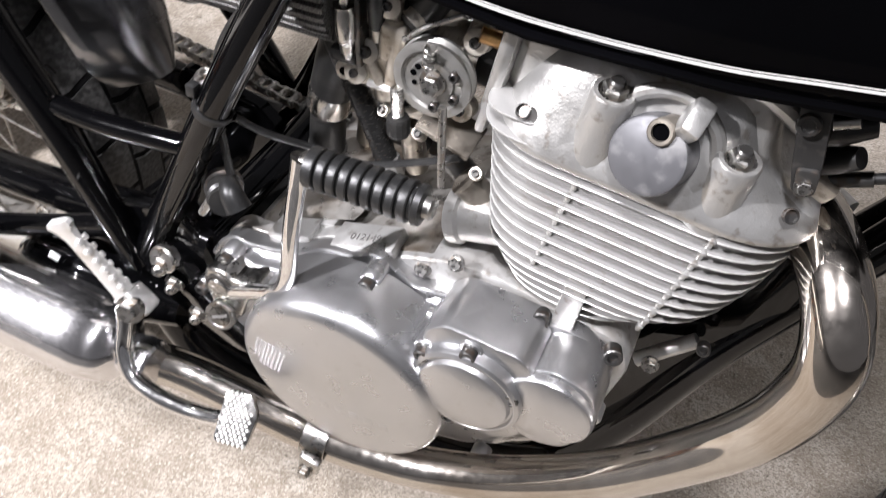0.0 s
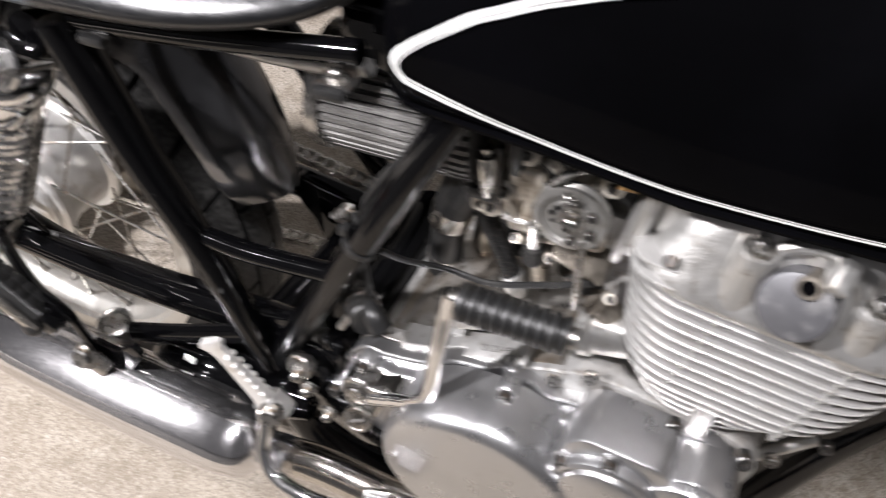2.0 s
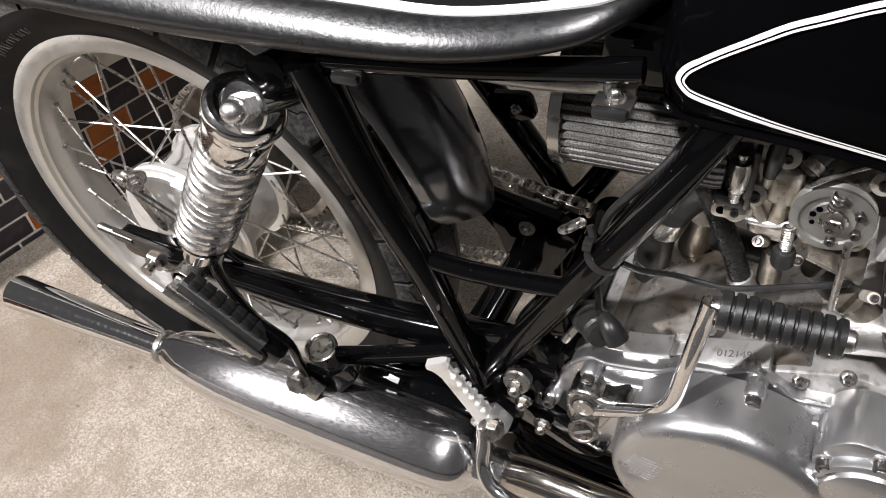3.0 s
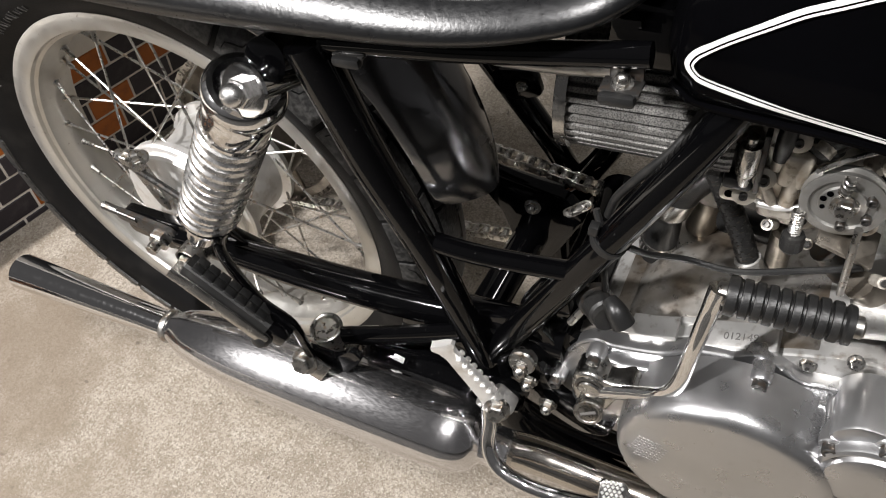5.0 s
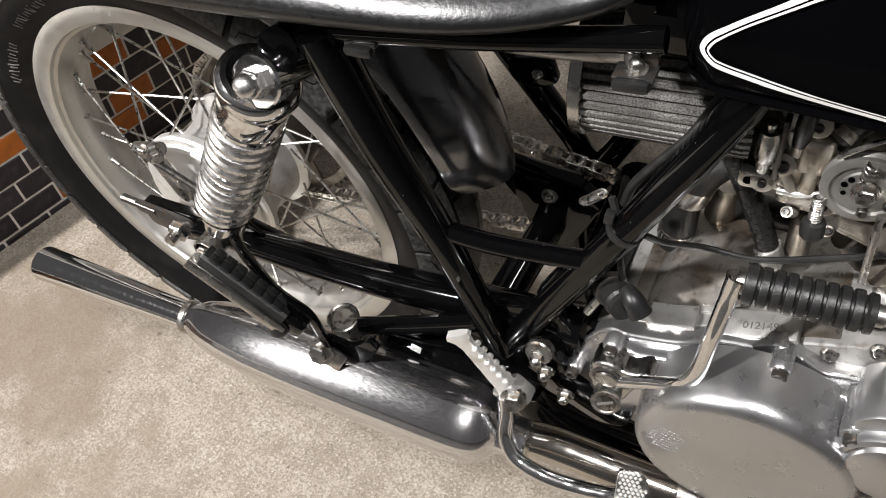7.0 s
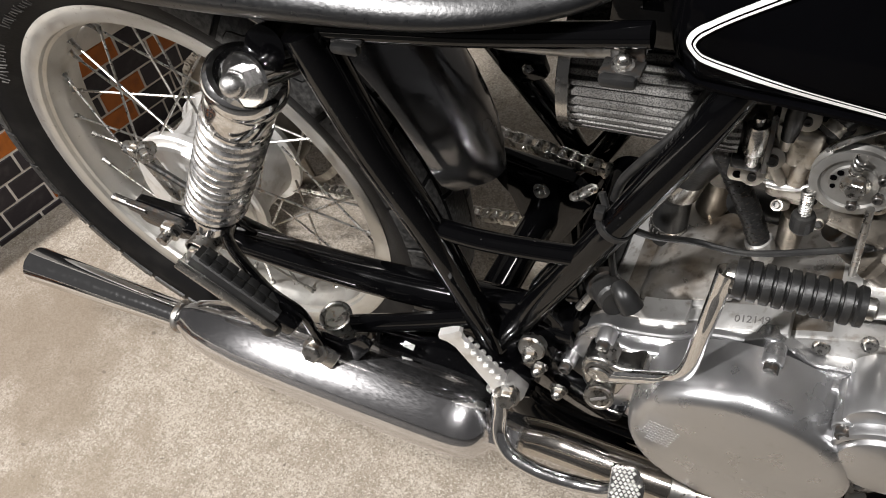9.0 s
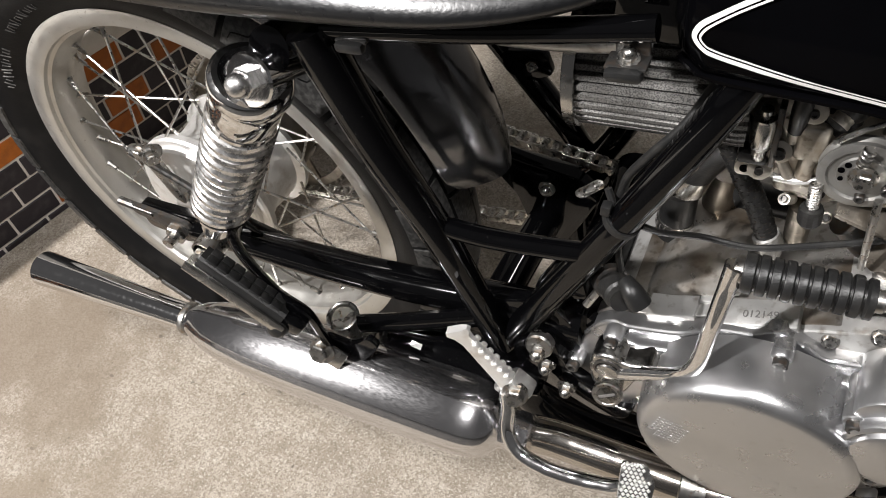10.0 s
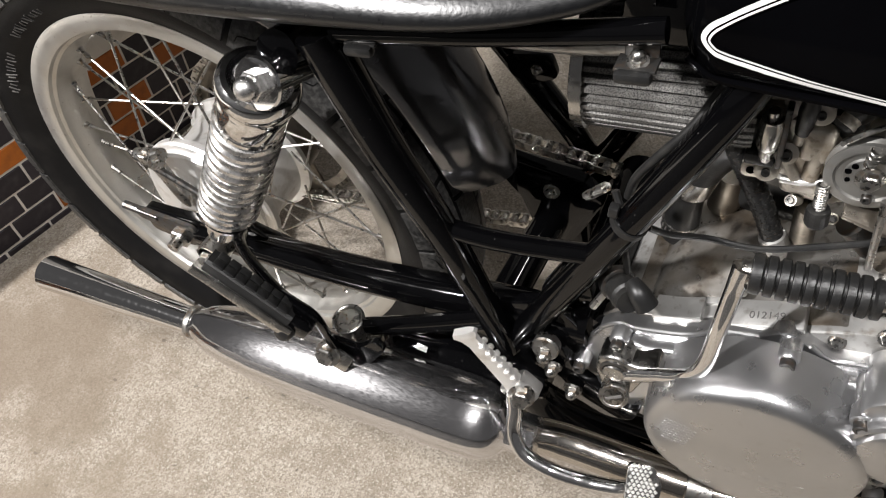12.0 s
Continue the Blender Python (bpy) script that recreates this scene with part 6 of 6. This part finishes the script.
    part("hose_clip", lathe([(0.0150, -0.005), (0.0166, -0.005), (0.0166, 0.005), (0.0150, 0.005)], towards((0.5155, 0.006, 0.452), (0, 0, 1)), 24, closed=True), STEEL, h, "slotted steel hose clip")
    for k in range(9):
        ang = radians(200 + 16 * k)
        part("slot", block((0.0008, 0.0012, 0.0045), Matrix.Translation((0.5155 + 0.0166 * math.cos(ang), 0.006 + 0.0166 * math.sin(ang), 0.452)) @ Matrix.Rotation(ang + math.pi / 2, 4, "Z"), 0), ENGRAVED_SHADE, h)
    a, b = Vector((0.553, -0.030, 0.562)), Vector((0.588, -0.030, 0.498))
    line = [(0.534, -0.028, 0.592), a, (0.572, -0.030, 0.530), b]
    braid = part("braided_hose", tube(line, 0.0085, 18), RUBBER, BIKE, "black braided hose with crimped metal end")
    pts = spline(line, 8)
    for s in (1, -1):
        coil = []
        for k in range(190):
            u = 0.05 + 0.87 * k / 189
            f = u * (len(pts) - 1)
            i = int(f)
            c = pts[i].lerp(pts[min(i + 1, len(pts) - 1)], f - i)
            w = towards((0, 0, 0), pts[min(i + 1, len(pts) - 1)] - pts[max(i - 1, 0)]).to_3x3()
            coil.append(c + w @ Vector((0.0086 * math.cos(s * k * 0.95), 0.0086 * math.sin(s * k * 0.95), 0)))
        part("braid", tube(coil, 0.0005, 5, smooth=False), DARK_STEEL, braid)
    part("crimp", lathe([(0.0085, -0.008), (0.0105, -0.007), (0.0105, 0.007), (0.0090, 0.009), (0.006, 0.016)], towards(b, b - a), 12), CAST, braid, "", 20)
    # thin black cable looping over the gearbox
    part("clutch_cable", tube([(0.500, -0.095, 0.548), (0.515, -0.080, 0.530), (0.541, -0.062, 0.517), (0.578, -0.060, 0.519), (0.621, -0.062, 0.545), (0.650, -0.064, 0.566)], 0.0026, 10), RUBBER, BIKE, "thin black control cable")
    # brake light switch on its bracket behind the gearbox
    sw = part("brake_switch", lathe([(0.011, 0.0), (0.0125, 0.002), (0.0125, 0.016), (0.0105, 0.018), (0.0105, 0.024), (0, 0.024)], towards((0.488, -0.098, 0.476), (0.55, -0.75, 0.35)), 22), RUBBER, BIKE, "black rubber-booted brake light switch")
    part("nut", lathe([(0.013, -0.008), (0.0145, -0.007), (0.0145, 0.0), (0.013, 0.001)], towards((0.488, -0.098, 0.476), (0.55, -0.75, 0.35)), 20), DARK_STEEL, sw)
    part("boot", tube([(0.498, -0.106, 0.496), (0.506, -0.113, 0.494), (0.514, -0.116, 0.485)], [0.006, 0.0085, 0.0095], 14), RUBBER, sw)
    part("terminal", tube([(0.480, -0.100, 0.468), (0.472, -0.106, 0.448)], 0.0035, 8), STEEL, sw)
    part("wire", tube([(0.492, -0.094, 0.490), (0.484, -0.090, 0.520), (0.478, -0.086, 0.545), (0.470, -0.080, 0.560)], 0.003, 8), RUBBER, sw)
    # small spring on the brake light wire, by the swingarm pivot
    c0, c1 = Vector((0.448, -0.070, 0.535)), Vector((0.462, -0.075, 0.556))
    coil = [c0.lerp(c1, k / 90) + Vector((0.004 * math.cos(k * 0.8), 0.004 * math.sin(k * 0.8), 0)) for k in range(91)]
    part("switch_spring", tube(coil, 0.0009, 5, smooth=False), STEEL, sw)
    # front side: plug lead, horn cable and pipe
    link = part("steady_link", prism(rounded([(0.8085, 0.700), (0.8225, 0.704), (0.8335, 0.672), (0.8365, 0.655), (0.8270, 0.652), (0.8205, 0.667)], 0.005), -0.078, -0.086, 0.0012), LINK_STEEL, BIKE, "dark oiled steel engine steady link with a round bolt")
    part("link_washer", lathe([(0.0058, 0), (0.0058, 0.002), (0.0050, 0.0028), (0.0034, 0.0028), (0.0030, 0.0022), (0, 0.0022)], towards((0.8165, -0.086, 0.692), (0, -1, 0.2)), 24), DARK_STEEL, link, "", 20)
    part("link_tab", prism(rounded([(0.8225, 0.668), (0.8335, 0.6715), (0.8370, 0.657), (0.8290, 0.652)], 0.003), -0.085, -0.0885, 0.0008), DARK_STEEL, link)
    bolt(link, (0.8305, -0.0885, 0.6605), (0, -0.98, 0.2), HEX, 0.55)
    # Black sheet added to make the gap beside the head dark
    part("mount_plate", prism(rounded([(0.812, 0.645), (0.846, 0.648), (0.846, 0.700), (0.806, 0.712)], 0.006), -0.006, -0.014, 0.0015), PAINT, BIKE, "black backing plate added behind the link to darken the gap")
    # black cable ends and a clamp behind the link
    joint = part("cable_joint", tube([(0.822, -0.064, 0.676), (0.834, -0.064, 0.684), (0.848, -0.062, 0.691)], [0.009, 0.0105, 0.007], 16), RUBBER, BIKE, "black rubber cable joint ahead of the engine")
    part("sleeve", tube([(0.828, -0.074, 0.690), (0.838, -0.074, 0.696)], 0.0036, 14), STEEL, joint, "bright metal sleeve")
    part("boot", tube([(0.834, -0.062, 0.660), (0.842, -0.064, 0.666), (0.850, -0.068, 0.674)], [0.0085, 0.0078, 0.0058], 16), RUBBER, joint)
    part("front_rod", tube([(0.846, -0.062, 0.652), (0.884, -0.059, 0.672), (0.950, -0.050, 0.704)], 0.0030, 12), LINK_STEEL, BIKE, "dark metal rod ahead of the engine")
    part("rod_sleeve", tube([(0.844, -0.062, 0.651), (0.863, -0.061, 0.661)], 0.0042, 14), DARK_STEEL, BIKE, "plain metal sleeve on the rod")
    part("horn_bracket", block((0.016, 0.012, 0.012), pose(0.843, -0.064, 0.648, 10, 20, 0), 0.003), ZINC, BIKE, "dull metal bracket ahead of the engine")
    # stand lug and crossbar on the cradle
    lug = part("cradle_lug", tube([(0.812, -0.048, 0.434), (0.844, -0.036, 0.468)], 0.0058, 14), CAST, BIKE, "dull metal mounting link on the front cradle tube")
    bolt(lug, (0.822, -0.054, 0.442), (0, -0.9, 0.3), HEX, 0.75)
    bolt(lug, (0.848, -0.046, 0.474), (0, -0.9, 0.3), SOCKET, 0.8)
    part("fork_leg", tube([(1.01, -0.10, 0.80), (1.382, -0.10, 0.33)], 0.018, 18), CHROME, BIKE, "chromed front fork leg")
    part("fork_leg", tube([(1.01, 0.10, 0.80), (1.382, 0.10, 0.33)], 0.018, 18), CHROME, BIKE, "chromed front fork leg")
    part("stand", tube([(0.60, 0.09, 0.205), (0.70, 0.20, 0.10), (0.76, 0.28, 0.004)], 0.010, 14), PAINT, BIKE, "black side stand")


intake()


# ---- low brick wall ----
def low_wall():
    span = (-3.0, 3.6)
    bm = block((span[1] - span[0], 0.10, TOP), WALL @ Matrix.Translation((sum(span) / 2, 0.054, TOP / 2)), 0)
    root = tagged(new("wall_west", finish(bm, "wall_west", MORTAR)), "low garden wall faced with dark and orange brick tiles", "wall", kind="structure")
    bm = block((span[1] - span[0], 0.30, 0.04), WALL @ Matrix.Translation((sum(span) / 2, 0.148, TOP + 0.020)), 0.004)
    tagged(new("trim", finish(bm, "trim", COPING)), "pale coping slab on the low brick wall", "coping", kind="structure")
    full = {}
    for length in (LENGTH - JOINT,):
        for mat in (TILE_DARK, TILE_ORANGE):
            bm = block((length, 0.012, COURSE - JOINT), None, 0.0012, None, 1)
            full[mat.name] = finish(bm, "brick", mat)
    low = finish(block((LENGTH - JOINT, 0.012, 0.0175), None, 0.0012, None, 1), "brick", TILE_DARK)
    low_orange = low.copy()
    low_orange.materials[0] = TILE_ORANGE
    orange = {(4, -2), (1, -1), (5, 0), (3, 0), (2, 0), (0, -1), (2, 3), (4, 2), (1, 4), (5, 5), (3, -5), (2, -7), (5, -6)}
    rnd = random.Random(12)
    for row in range(6):
        start = 0.017 + 0.0325 * (row - 1)
        start -= math.floor(start / LENGTH) * LENGTH
        for k in range(-14, 16):
            s = start + LENGTH * k
            is_orange = (row, k) in orange or ((k < -7 or k > 6) and rnd.random() < 0.18)
            if row == 0:
                me, z = (low_orange if is_orange else low), 0.0075
            else:
                me, z = full[(TILE_ORANGE if is_orange else TILE_DARK).name], 0.0195 + COURSE * (row - 1) + COURSE / 2
            ob = new("brick", me)
            ob.parent = root
            ob.matrix_local = WALL @ Matrix.Translation((s + LENGTH / 2, 0.0082 + rnd.uniform(-0.0006, 0.0006), z))


low_wall()
